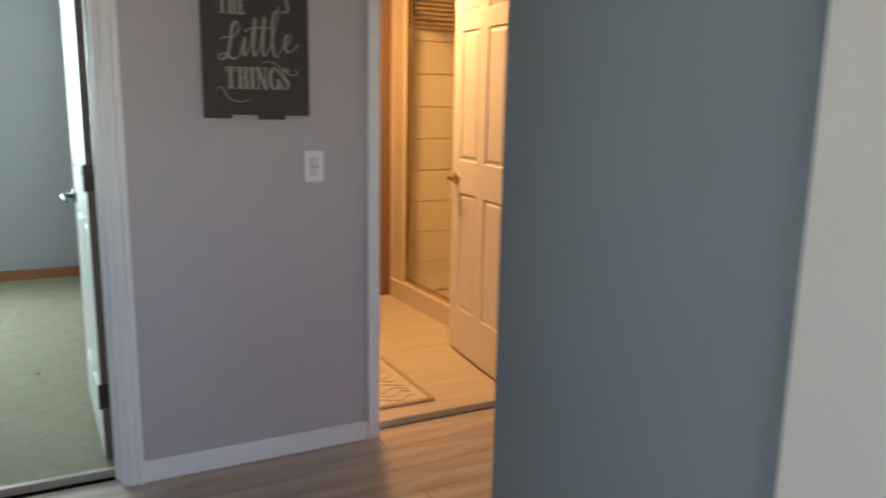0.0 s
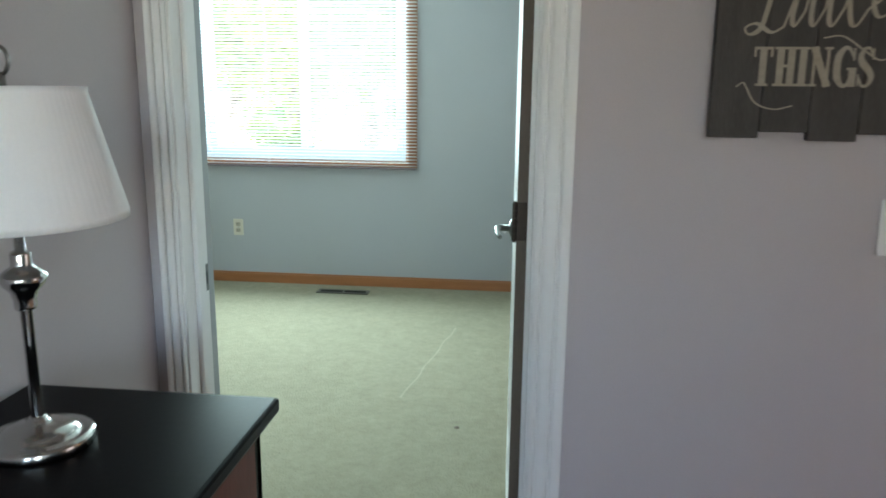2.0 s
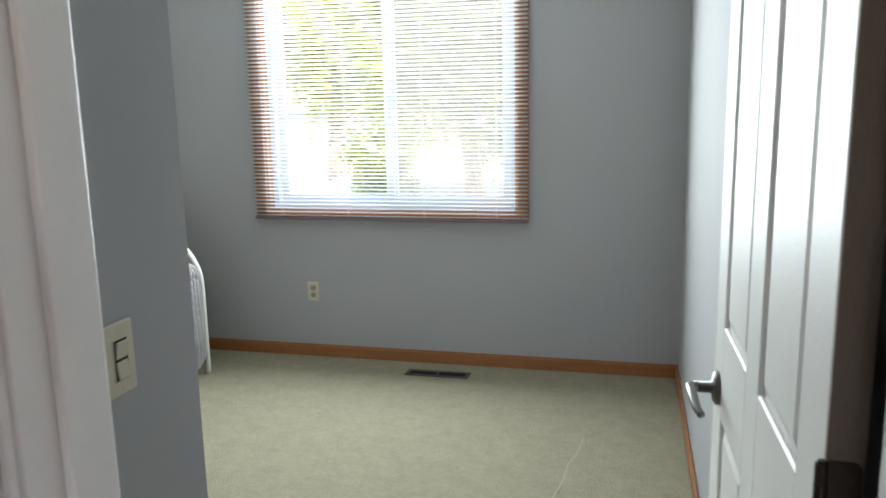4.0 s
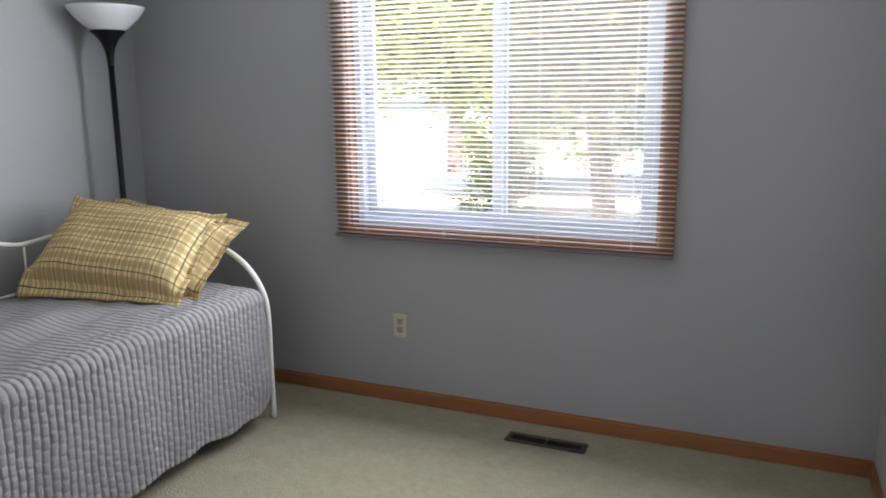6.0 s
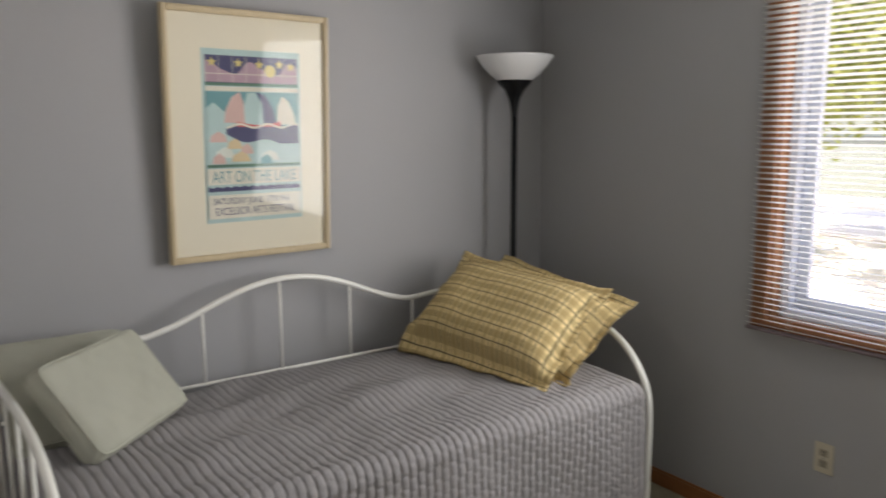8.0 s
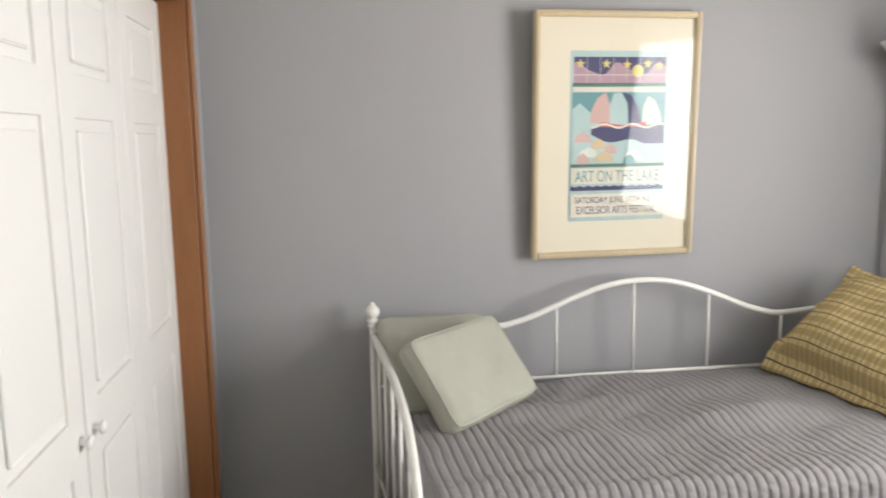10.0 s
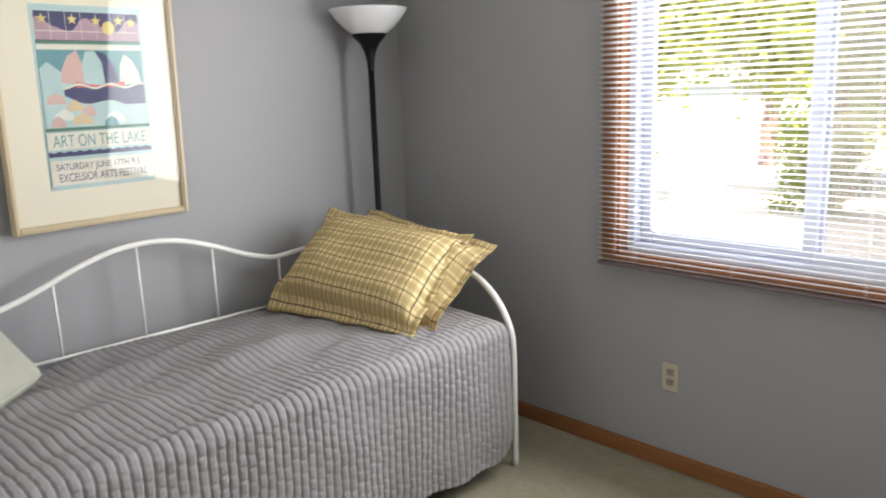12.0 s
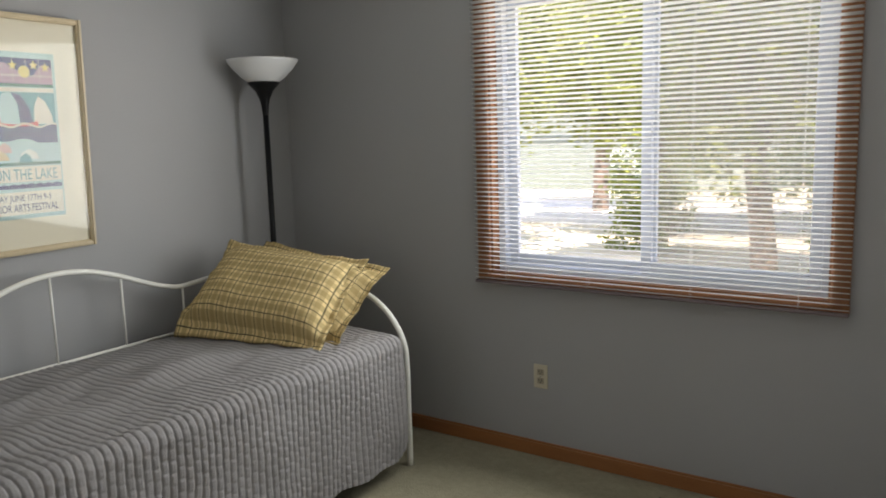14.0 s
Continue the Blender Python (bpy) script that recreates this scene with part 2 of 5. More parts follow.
def plaid_material():
    """Woven yellow plaid with grey-brown double bands and light checks, laid out along the pillow's own u and v."""
    m = material("yellow_plaid_cotton", (0.75, 0.57, 0.30), 0.9, vary=0.08, scale=6, fine=500, bump=0.4, spec=0.15)
    nt = m.node_tree
    b = nt.nodes["Principled BSDF"]
    uv = nt.nodes.new("ShaderNodeUVMap")
    sep = nt.nodes.new("ShaderNodeSeparateXYZ")
    nt.links.new(uv.outputs[0], sep.inputs[0])

    def band(axis, period, offset, width):
        a = nt.nodes.new("ShaderNodeMath"); a.operation = "MULTIPLY_ADD"
        nt.links.new(sep.outputs[axis], a.inputs[0])
        a.inputs[1].default_value, a.inputs[2].default_value = 1 / period, offset
        f = nt.nodes.new("ShaderNodeMath"); f.operation = "FRACT"
        nt.links.new(a.outputs[0], f.inputs[0])
        c = nt.nodes.new("ShaderNodeMath"); c.operation = "LESS_THAN"
        nt.links.new(f.outputs[0], c.inputs[0])
        c.inputs[1].default_value = width / period
        return c.outputs[0]

    col = nt.nodes["Hue/Saturation/Value"].outputs[0] if "Hue/Saturation/Value" in nt.nodes else b.inputs["Base Color"].links[0].from_socket
    for axis, period, off, width, shade, fac in ((0, 0.050, 0.0, 0.0215, (0.35, 0.245, 0.11), 0.56), (1, 0.063, 0.455, 0.026, (0.35, 0.245, 0.11), 0.56),
                                                (0, 0.050, 0.325, 0.0042, (0.10, 0.085, 0.05), 0.85), (1, 0.063, 0.78, 0.0042, (0.085, 0.07, 0.045), 0.92)):
        k = nt.nodes.new("ShaderNodeMath"); k.operation = "MULTIPLY"
        nt.links.new(band(axis, period, off, width), k.inputs[0])
        k.inputs[1].default_value = fac
        mx = nt.nodes.new("ShaderNodeMix"); mx.data_type = "RGBA"
        nt.links.new(k.outputs[0], mx.inputs[0])
        nt.links.new(col, mx.inputs[6])
        mx.inputs[7].default_value = (*shade, 1)
        col = mx.outputs[2]
    nt.links.new(col, b.inputs["Base Color"])
    return m


PLAID = plaid_material()


# ---- mesh helpers ----
def thing(name, at, label, category, group="", kind=""):
    ob = new(name)
    ob.location = at
    ob.empty_display_size = 0.05
    return tagged(ob, label, category, group, kind)


def part(name, bm, mat, parent=None, label="", smooth=False):
    """Links a bmesh, made in world coordinates, as one mesh object under its parent."""
    me = bpy.data.meshes.new(name)
    bm.normal_update()
    bm.to_mesh(me)
    bm.free()
    me.materials.append(mat)
    if smooth:
        me.polygons.foreach_set("use_smooth", [True] * len(me.polygons))
    ob = new(name, me)
    if parent is not None:
        ob.parent = parent
        if parent.type == "EMPTY":
            ob.matrix_parent_inverse = Matrix.Translation(-parent.location)
    if label:
        ob["label"] = label
    return ob


def box(bm, x0, x1, y0, y1, z0, z1, bevel=0.0, seg=1, m=None):
    r = bmesh.ops.create_cube(bm, size=1.0)
    vs = r["verts"]
    for v in vs:
        v.co = Vector(((x0 + x1) / 2 + v.co.x * (x1 - x0), (y0 + y1) / 2 + v.co.y * (y1 - y0), (z0 + z1) / 2 + v.co.z * (z1 - z0)))
    if bevel:
        es = list({e for v in vs for e in v.link_edges})
        out = bmesh.ops.bevel(bm, geom=es, offset=bevel, segments=seg, affect="EDGES", profile=0.5)
        vs = list({v for f in out["faces"] for v in f.verts} | {v for v in vs if v.is_valid})
    if m is not None:
        bmesh.ops.transform(bm, matrix=m, verts=vs)
    return bm


def cube(*a, **k):
    return box(bmesh.new(), *a, **k)


def tube(bm, pts, r, n=10, cap=True, radii=None):
    """A round bar along points."""
    pts = [Vector(p) for p in pts]
    rings = []
    up = Vector((0.123, 0.311, 0.94))
    for i, p in enumerate(pts):
        d = (pts[min(i + 1, len(pts) - 1)] - pts[max(i - 1, 0)]).normalized()
        a = d.cross(up)
        if a.length < 0.05:
            a = d.cross(Vector((1, 0, 0)))
        a.normalize()
        b = d.cross(a)
        rr = radii[i] if radii else r
        rings.append([bm.verts.new(p + (a * math.cos(t) + b * math.sin(t)) * rr) for t in (2 * math.pi * k / n for k in range(n))])
    for q, s in zip(rings, rings[1:]):
        for k in range(n):
            bm.faces.new((q[k], q[(k + 1) % n], s[(k + 1) % n], s[k]))
    if cap:
        bm.faces.new(rings[0][::-1])
        bm.faces.new(rings[-1])
    bmesh.ops.recalc_face_normals(bm, faces=bm.faces[:])
    return bm


def lathe(bm, profile, centre, n=32, m=None, ripple=0.0, waves=0):
    """Turns (radius, height) pairs about the upright axis through centre."""
    rings = []
    for r, z in profile:
        ring = []
        for k in range(n):
            t = 2 * math.pi * k / n
            rr = max(r, 1e-4) * (1 + (ripple * math.sin(waves * t) if waves else 0))
            ring.append(bm.verts.new(Vector((rr * math.cos(t), rr * math.sin(t), z))))
        rings.append(ring)
    for q, s in zip(rings, rings[1:]):
        for k in range(n):
            bm.faces.new((q[k], q[(k + 1) % n], s[(k + 1) % n], s[k]))
    bmesh.ops.recalc_face_normals(bm, faces=bm.faces[:])
    bmesh.ops.transform(bm, matrix=Matrix.Translation(centre) @ (m or Matrix.Identity(4)), verts=[v for r in rings for v in r])
    return bm


def smooth_path(pts, steps=8):
    """A curve through points."""
    P = [Vector(p) for p in pts]
    P = [2 * P[0] - P[1]] + P + [2 * P[-1] - P[-2]]
    out = []
    for i in range(1, len(P) - 2):
        for k in range(steps):
            t = k / steps
            a, b, c, d = P[i - 1:i + 3]
            out.append(0.5 * (2 * b + (c - a) * t + (2 * a - 5 * b + 4 * c - d) * t * t + (3 * b - a - 3 * c + d) * t ** 3))
    return out + [P[-2]]


def outline(bm, pts2, place, thick):
    """A flat shape with thickness: 2D points, set into the world by place(u, v, d)."""
    lo = [bm.verts.new(place(u, v, 0)) for u, v in pts2]
    hi = [bm.verts.new(place(u, v, thick)) for u, v in pts2]
    bm.faces.new(hi)
    bm.faces.new(lo[::-1])
    n = len(pts2)
    for k in range(n):
        bm.faces.new((lo[k], lo[(k + 1) % n], hi[(k + 1) % n], hi[k]))
    bmesh.ops.recalc_face_normals(bm, faces=bm.faces[:])
    return bm


def lettering(name, text, size, m, mat, parent, extrude=0.0006, stretch=1.0, shear=0.0):
    c = bpy.data.curves.new(name, "FONT")
    c.body, c.size, c.extrude, c.shear = text, size, extrude, shear
    c.align_x, c.align_y = "CENTER", "BOTTOM_BASELINE"
    tmp = bpy.data.objects.new(name, c)
    scene.collection.objects.link(tmp)
    bpy.context.view_layer.update()
    me = bpy.data.meshes.new_from_object(tmp.evaluated_get(bpy.context.evaluated_depsgraph_get()))
    bpy.data.objects.remove(tmp)
    bpy.data.curves.remove(c)
    me.transform(m @ Matrix.Diagonal((stretch, 1, 1, 1)))
    bm = bmesh.new()
    bm.from_mesh(me)
    bpy.data.meshes.remove(me)
    return part(name, bm, mat, parent)


def structure(name, bm, mat, label, category):
    return tagged(part(name, bm, mat), label, category, kind="structure")


# ---- the large structure ----
H = 2.44
L, R, WY = -3.525, 0.063, 3.45          # bedroom: left wall, right wall, window wall
OX0, OX1, OZ0, OZ1 = -2.24, -0.785, 0.853, 2.17   # window opening
DX0, DX1, DH = -0.772, 0.045, 2.05       # bedroom doorway
BX0, BX1 = 1.0, 1.745                   # bathroom doorway
HL = -0.83                             # hall's left wall
FZ = -0.026                            # hall planks, below the carpet

bm = bmesh.new()
box(bm, L - 0.15, OX0, WY, WY + 0.15, -0.3, H)
box(bm, OX1, R + 0.14, WY, WY + 0.15, -0.3, H)
box(bm, OX0, OX1, WY, WY + 0.15, -0.3, OZ0)
box(bm, OX0, OX1, WY, WY + 0.15, OZ1, H)
structure("wall_north", bm, WALL, "plain grey painted bedroom wall with a window opening", "wall")
structure("wall_west", cube(L - 0.15, L, -0.35, WY, -0.3, H), WALL, "plain grey painted bedroom wall behind the daybed", "wall")
structure("wall_east", cube(R, R + 0.13, 0.132, WY, -0.3, H), WALL, "plain grey painted bedroom side wall", "wall")
structure("wall_stub", cube(-1.075, -0.95, 0.132, 0.612, 0, H), WALL, "short grey painted wall beside the bedroom door", "wall")
bm = bmesh.new()
box(bm, -1.075, DX0, 0, 0.13, -0.1, H)
box(bm, DX0, DX1, 0, 0.13, DH, H)
box(bm, DX1, BX0, 0, 0.13, -0.1, H)
box(bm, BX0, BX1, 0, 0.13, DH, H)
box(bm, BX1, 2.8, 0, 0.13, -0.1, H)
structure("wall_hall", bm, HALL, "lavender-grey painted hall wall with two doorways", "wall")
structure("wall_hall_side", cube(HL - 0.23, HL, -5.0, -0.002, -0.1, H), HALL, "lavender-grey painted hall wall behind the chest", "wall")
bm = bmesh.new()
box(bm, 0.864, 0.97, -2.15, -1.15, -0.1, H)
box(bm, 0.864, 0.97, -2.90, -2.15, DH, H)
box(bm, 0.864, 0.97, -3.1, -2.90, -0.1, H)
# unseen stretch; its opening is made up to hold the side fill lamp
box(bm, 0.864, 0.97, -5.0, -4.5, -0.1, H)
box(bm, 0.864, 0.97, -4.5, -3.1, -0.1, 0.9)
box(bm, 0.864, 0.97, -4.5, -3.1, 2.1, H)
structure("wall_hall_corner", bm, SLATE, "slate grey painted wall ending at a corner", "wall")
structure("wall_hall_return", cube(0.972, 2.8, -1.27, -1.152, -0.1, H), SLATE, "slate grey painted return of the hall corner", "wall")
structure("wall_hall_end", cube(2.65, 2.8, -1.15, -0.002, -0.1, H), HALL, "plain painted wall closing the side passage", "wall")
# unseen wall; the gap in it is invented to let light into the hall
bm = bmesh.new()
box(bm, HL - 0.23, -0.4, -5.12, -5.0, -0.1, H)
box(bm, 0.4, 0.97, -5.12, -5.0, -0.1, H)
box(bm, -0.4, 0.4, -5.12, -5.0, -0.1, 1.15)
box(bm, -0.4, 0.4, -5.12, -5.0, 2.1, H)
structure("wall_hall_back", bm, HALL, "unseen plain wall behind the walk's start, opening added for a fill lamp", "wall")
# added out of view so no light leaks in behind the closet doors
structure("closet_door_backing", cube(L, -1.075, -0.35, -0.25, -0.1, H), WALL, "unseen plain wall added behind the closet doors against light leaks", "wall")
bm = bmesh.new()
box(bm, L, -3.345, 0.24, 0.36, 0, H)
box(bm, -1.32, -1.077, 0.24, 0.36, 0, H)
box(bm, -3.345, -1.32, 0.24, 0.36, 2.05, H)
structure("wall_closet", bm, WALL, "grey painted wall round the closet opening", "wall")
bm = bmesh.new()
box(bm, R + 0.132, 2.8, 2.02, 2.15, -0.1, H)
structure("wall_bath_far", bm, BROWN, "brown painted bathroom wall", "wall")
structure("wall_bath_side", cube(2.66, 2.8, 0.132, 2.018, -0.1, H), BROWN, "brown painted bathroom side wall", "wall")
structure("wall_bath_near", cube(R + 0.132, R + 0.14, 0.132, 2.018, -0.1, H), BROWN, "brown painted bathroom wall by the rug", "wall")
structure("ceiling", cube(L - 0.15, 2.8, -5.12, 3.6, H, H + 0.12), CEIL, "white textured ceiling", "ceiling")
structure("floor_carpet", cube(L - 0.15, R + 0.13, 0.10, WY + 0.1, -0.12, 0.0), CARPET, "beige cut-pile carpet with faint tracks", "carpet")
structure("floor_hall_base", cube(HL - 0.2, 2.8, -5.1, 0.096, -0.16, FZ - 0.006), BLACKWOOD, "dark gaps under the plank floor", "floor")
structure("floor_bath", cube(R + 0.14, 2.8, 0.10, 2.1, -0.12, 0.0), BATHFLOOR, "smooth cream bathroom floor", "floor")
structure("threshold_1", cube(BX0 + 0.02, BX1 - 0.02, 0.06, 0.115, FZ, 0.007, bevel=0.003), BATHFLOOR, "cream threshold strip in the bathroom doorway", "threshold")
structure("threshold_2", cube(DX0 + 0.02, DX1 - 0.02, 0.085, 0.112, FZ, 0.004, bevel=0.002), PLANK, "greyed wooden strip where carpet meets planks", "threshold")


def moulded(bm, axis, fixed, side, a0, a1, w0, w1):
    """A colonial casing strip: one smooth section, across w (from the opening outwards), proud of a wall on one side."""
    section = ((0.0, 0.0), (0.0, 0.007), (0.03, 0.010), (0.10, 0.011), (0.15, 0.0105), (0.175, 0.0045), (0.225, 0.0045), (0.25, 0.010), (0.34, 0.0125),
               (0.48, 0.0140), (0.58, 0.0130), (0.61, 0.0065), (0.665, 0.0065), (0.69, 0.0150), (0.76, 0.0180), (0.88, 0.0190), (0.97, 0.0175), (1.0, 0.014), (1.0, 0.0))
    rings = []
    for a in (a0, a1):
        ring = []
        for p, d in section:
            w, y = w0 + (w1 - w0) * p, fixed + side * d
            ring.append(bm.verts.new((w, y, a) if axis == "z" else (a, y, w)))
        rings.append(ring)
    n = len(section)
    for k in range(n):
        bm.faces.new((rings[0][k], rings[0][(k + 1) % n], rings[1][(k + 1) % n], rings[1][k]))
    bm.faces.new(rings[0][::-1])
    bm.faces.new(rings[1])
    bmesh.ops.recalc_face_normals(bm, faces=bm.faces[:])
    return bm


def doorway(name, x0, x1, label, strike, wl, wr):
    d = thing(name, ((x0 + x1) / 2, 0.07, 0), label, "door frame", kind="structure")
    part("jamb", cube(x0, x0 + 0.019, 0.001, 0.129, FZ, DH, bevel=0.002), TRIM, d)
    part("jamb", cube(x1 - 0.019, x1, 0.001, 0.129, FZ, DH, bevel=0.002), TRIM, d)
    part("head_jamb", cube(x0 + 0.019, x1 - 0.019, 0.001, 0.129, DH - 0.019, DH, bevel=0.002), TRIM, d)
    part("door_stop", cube(x0 + 0.0192, x0 + 0.031, 0.050, 0.088, FZ, DH - 0.02, bevel=0.002), TRIM, d)
    part("door_stop", cube(x1 - 0.031, x1 - 0.0192, 0.050, 0.088, FZ, DH - 0.02, bevel=0.002), TRIM, d)
    for side, y in ((-1, -0.0005), (1, 0.1305)):
        part("casing", moulded(bmesh.new(), "z", y, side, FZ if side < 0 else 0, DH + 0.045, x0 + 0.014, x0 - wl), TRIM, d)
        part("casing", moulded(bmesh.new(), "z", y, side, FZ if side < 0 else 0, DH + 0.045, x1 - 0.014, x1 + wr), TRIM, d)
        part("head_casing", moulded(bmesh.new(), "x", y, side, x0 - wl, x1 + wr, DH + 0.047, DH + 0.117), TRIM, d)
    if strike:
        s = part("strike_plate", cube(x0 + 0.0188, x0 + 0.0205, 0.098, 0.126, 0.872, 0.938, bevel=0.0006), NICKEL, d, "satin nickel strike plate")
        part("latch_hole", cube(x0 + 0.0200, x0 + 0.0209, 0.105, 0.119, 0.890, 0.920), DARK, s)
    return d


doorway("door_1", DX0, DX1, "white moulded door frame into the bedroom", True, 0.030, 0.060)
doorway("door_2", BX0, BX1, "white moulded door frame into the bathroom", False, 0.036, 0.060)


def baseboard(name, x0, x1, y0, y1, h, mat, label, z0=0.0):
    bm = cube(x0, x1, y0, y1, z0 + 0.001, h - 0.012, bevel=0.002)
    cx, cy = (0.3 * (x1 - x0), 0) if (x1 - x0) < (y1 - y0) else (0, 0.3 * (y1 - y0))
    box(bm, x0 + cx * 0.5, x1 - cx * 0.5, y0 + cy * 0.5, y1 - cy * 0.5, h - 0.0125, h, bevel=0.003)
    structure(name, bm, mat, label, "baseboard")


OAKB = "oak-stained wooden baseboard along the carpet"
baseboard("baseboard_north", L, R, WY - 0.0125, WY - 0.0005, 0.075, OAK, OAKB)
baseboard("baseboard_west", L + 0.0005, L + 0.0125, 0.38, WY - 0.013, 0.075, OAK, OAKB)
baseboard("baseboard_east", R - 0.0125, R - 0.0005, 0.96, WY - 0.013, 0.075, OAK, OAKB)
baseboard("baseboard_stub", -0.9495, -0.9375, 0.16, 0.612, 0.075, OAK, OAKB)
baseboard("baseboard_hall", DX1 + 0.061, BX0 - 0.037, -0.0135, -0.0005, FZ + 0.080, TRIM, "white painted baseboard along the hall planks", FZ)
baseboard("baseboard_hall_side", HL + 0.0005, HL + 0.0135, -5.0, -0.02, FZ + 0.080, TRIM, "white painted baseboard along the hall planks", FZ)
baseboard("baseboard_corner", 0.8505, 0.8635, -2.008, -1.15, FZ + 0.080, TRIM, "white painted baseboard under the slate wall", FZ)
baseboard("baseboard_bath", R + 0.15, 1.74, 2.004, 2.0195, 0.11, TRIM, "white painted bathroom baseboard")


# ---- six-panel doors ----
def six_panel(name, width, height, thick, m, label, handle_mat, hinge_mat, hinge_z, lever_dir, hz=0.93):
    """A leaf that starts at its hinge edge (u = 0) and runs to u = width; m sets it into the world. Built about u, thickness, z."""
    d = thing(name, m.translation, label, "door", kind="")

    def put(bm):
        bmesh.ops.transform(bm, matrix=m, verts=bm.verts[:])
        return bm
    st = 0.105
    mid = width / 2
    rails = (0.0, 0.24), (0.86, 1.03), (1.67, 1.76), (height - 0.11, height)
    b = bmesh.new()
    core = thick - 0.016
    box(b, 0, width, -core / 2, core / 2, 0, height)
    for u0, u1 in ((0, st), (mid - 0.05, mid + 0.05), (width - st, width)):
        box(b, u0, u1, -thick / 2, thick / 2, 0, height, bevel=0.003)
    for z0, z1 in rails:
        for u0, u1 in ((st - 0.004, mid - 0.046), (mid + 0.046, width - st + 0.004)):
            box(b, u0, u1, -thick / 2, thick / 2, z0, z1, bevel=0.003)
    part("leaf", put(b), DOORW, d)
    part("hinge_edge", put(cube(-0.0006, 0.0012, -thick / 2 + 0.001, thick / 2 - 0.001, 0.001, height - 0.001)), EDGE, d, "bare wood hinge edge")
    for z0, z1 in ((0.24, 0.86), (1.03, 1.67), (1.76, height - 0.11)):
        for u0, u1 in ((st, mid - 0.05), (mid + 0.05, width - st)):
            b = bmesh.new()
            for s in (-1, 1):
                e = 0.025
                out = [(u0 + 0.008, z0 + 0.008), (u1 - 0.008, z0 + 0.008), (u1 - 0.008, z1 - 0.008), (u0 + 0.008, z1 - 0.008)]
                inn = [(u0 + e, z0 + e), (u1 - e, z0 + e), (u1 - e, z1 - e), (u0 + e, z1 - e)]
                lo = [b.verts.new((u, s * core / 2, z)) for u, z in out]
                hi = [b.verts.new((u, s * (thick / 2 - 0.002), z)) for u, z in inn]
                b.faces.new(hi)
                for k in range(4):
                    b.faces.new((lo[k], lo[(k + 1) % 4], hi[(k + 1) % 4], hi[k]))
            bmesh.ops.recalc_face_normals(b, faces=b.faces[:])
            part("raised_panel", put(b), DOORW, d)
    for s in (-1, 1):
        b = bmesh.new()
        lathe(b, [(0.0, 0), (0.031, 0), (0.031, 0.006), (0.024, 0.011), (0.011, 0.013), (0.010, 0.045), (0.0, 0.046)], (width - 0.065, s * thick / 2, hz), 20,
              Matrix.Rotation(radians(-90 * s), 4, "X"))
        h = part("handle_rose", put(b), handle_mat, d, "", True)
        y = s * (thick / 2 + 0.045)
        pts = smooth_path([(width - 0.065, y - s * 0.008, hz), (width - 0.07, y + s * 0.004, hz + 0.001), (width - 0.11, y + s * 0.006, hz + 0.004), (width - 0.155, y + s * 0.002, hz - 0.005), (width - 0.175, y - s * 0.004, hz - 0.010)], 5)
        n = len(pts)
        b = tube(bmesh.new(), pts, 0.008, 10, radii=[0.0105 - 0.004 * k / n for k in range(n)])
        part("lever", put(b), handle_mat, h, "", True)
    b = cube(width - 0.001, width + 0.0012, -0.012, 0.012, hz - 0.03, hz + 0.03)
    part("latch_plate", put(b), handle_mat, d)
    for z in hinge_z:
        yk = lever_dir * (thick / 2 + 0.004)
        b = bmesh.new()
        for k in range(5):
            z0 = z - 0.0445 + k * 0.018
            tube(b, [(-0.007, yk, z0), (-0.007, yk, z0 + 0.017)], 0.0062, 12)
        tube(b, [(-0.007, yk, z - 0.048), (-0.007, yk, z + 0.048)], 0.004, 10)
        h = part("hinge_barrel", put(b), hinge_mat, d)
        r, ya, yb = 0.008, -lever_dir * (thick / 2 - 0.003), yk
        corner = [(ya + lever_dir * r * (1 - math.sin(a)), r * (1 - math.cos(a))) for a in (math.pi / 2 * q / 5 for q in range(6))]
        shape = [(y, z - 0.045 + e) for y, e in corner] + [(y, z + 0.045 - e) for y, e in corner[::-1]] + [(yb, z + 0.045), (yb, z - 0.045)]
        b = outline(bmesh.new(), shape, lambda u, v, q: Vector((-0.0006 - q, u, v)), 0.0022)
        part("hinge_leaf", put(b), hinge_mat, h)
        for e in (-0.03, 0.0, 0.03):
            b = lathe(bmesh.new(), [(0, 0.0006), (0.003, 0.0004), (0.0036, 0)], (-0.0029, ya * 0.25, z + e), 10, Matrix.Rotation(radians(-90), 4, "Y"))
            part("screw", put(b), hinge_mat, d)
    return d


bed_door = six_panel("bedroom_door", 0.745, 2.02, 0.035, Matrix.Translation((0.006, 0.155, 0.012)) @ Matrix.Rotation(radians(91.5), 4, "Z"),
                     "white six-panel door standing open into the bedroom", NICKEL, BRONZE, (0.25, 1.046, 1.80), 1, 0.906)
bath_door = six_panel("bathroom_door", 0.70, 2.02, 0.035, Matrix.Translation((1.742, 0.155, 0.012)) @ Matrix.Rotation(radians(85), 4, "Z"),
                      "white six-panel door standing open into the bathroom", BRASS, BRONZE, (0.25, 1.02, 1.80), -1)

# hall side door, closed, in the slate wall
d = thing("hall_door", (0.9, -2.4, FZ), "cream painted door with wide flat trim in the slate wall", "door", kind="structure")
part("leaf", cube(0.90, 0.935, -2.88, -2.170, FZ + 0.01, 2.03, bevel=0.003), CREAMTRIM, d)
part("casing", cube(0.846, 0.8635, -2.180, -2.0095, FZ, 2.12, bevel=0.005, seg=2), CREAMTRIM, d)
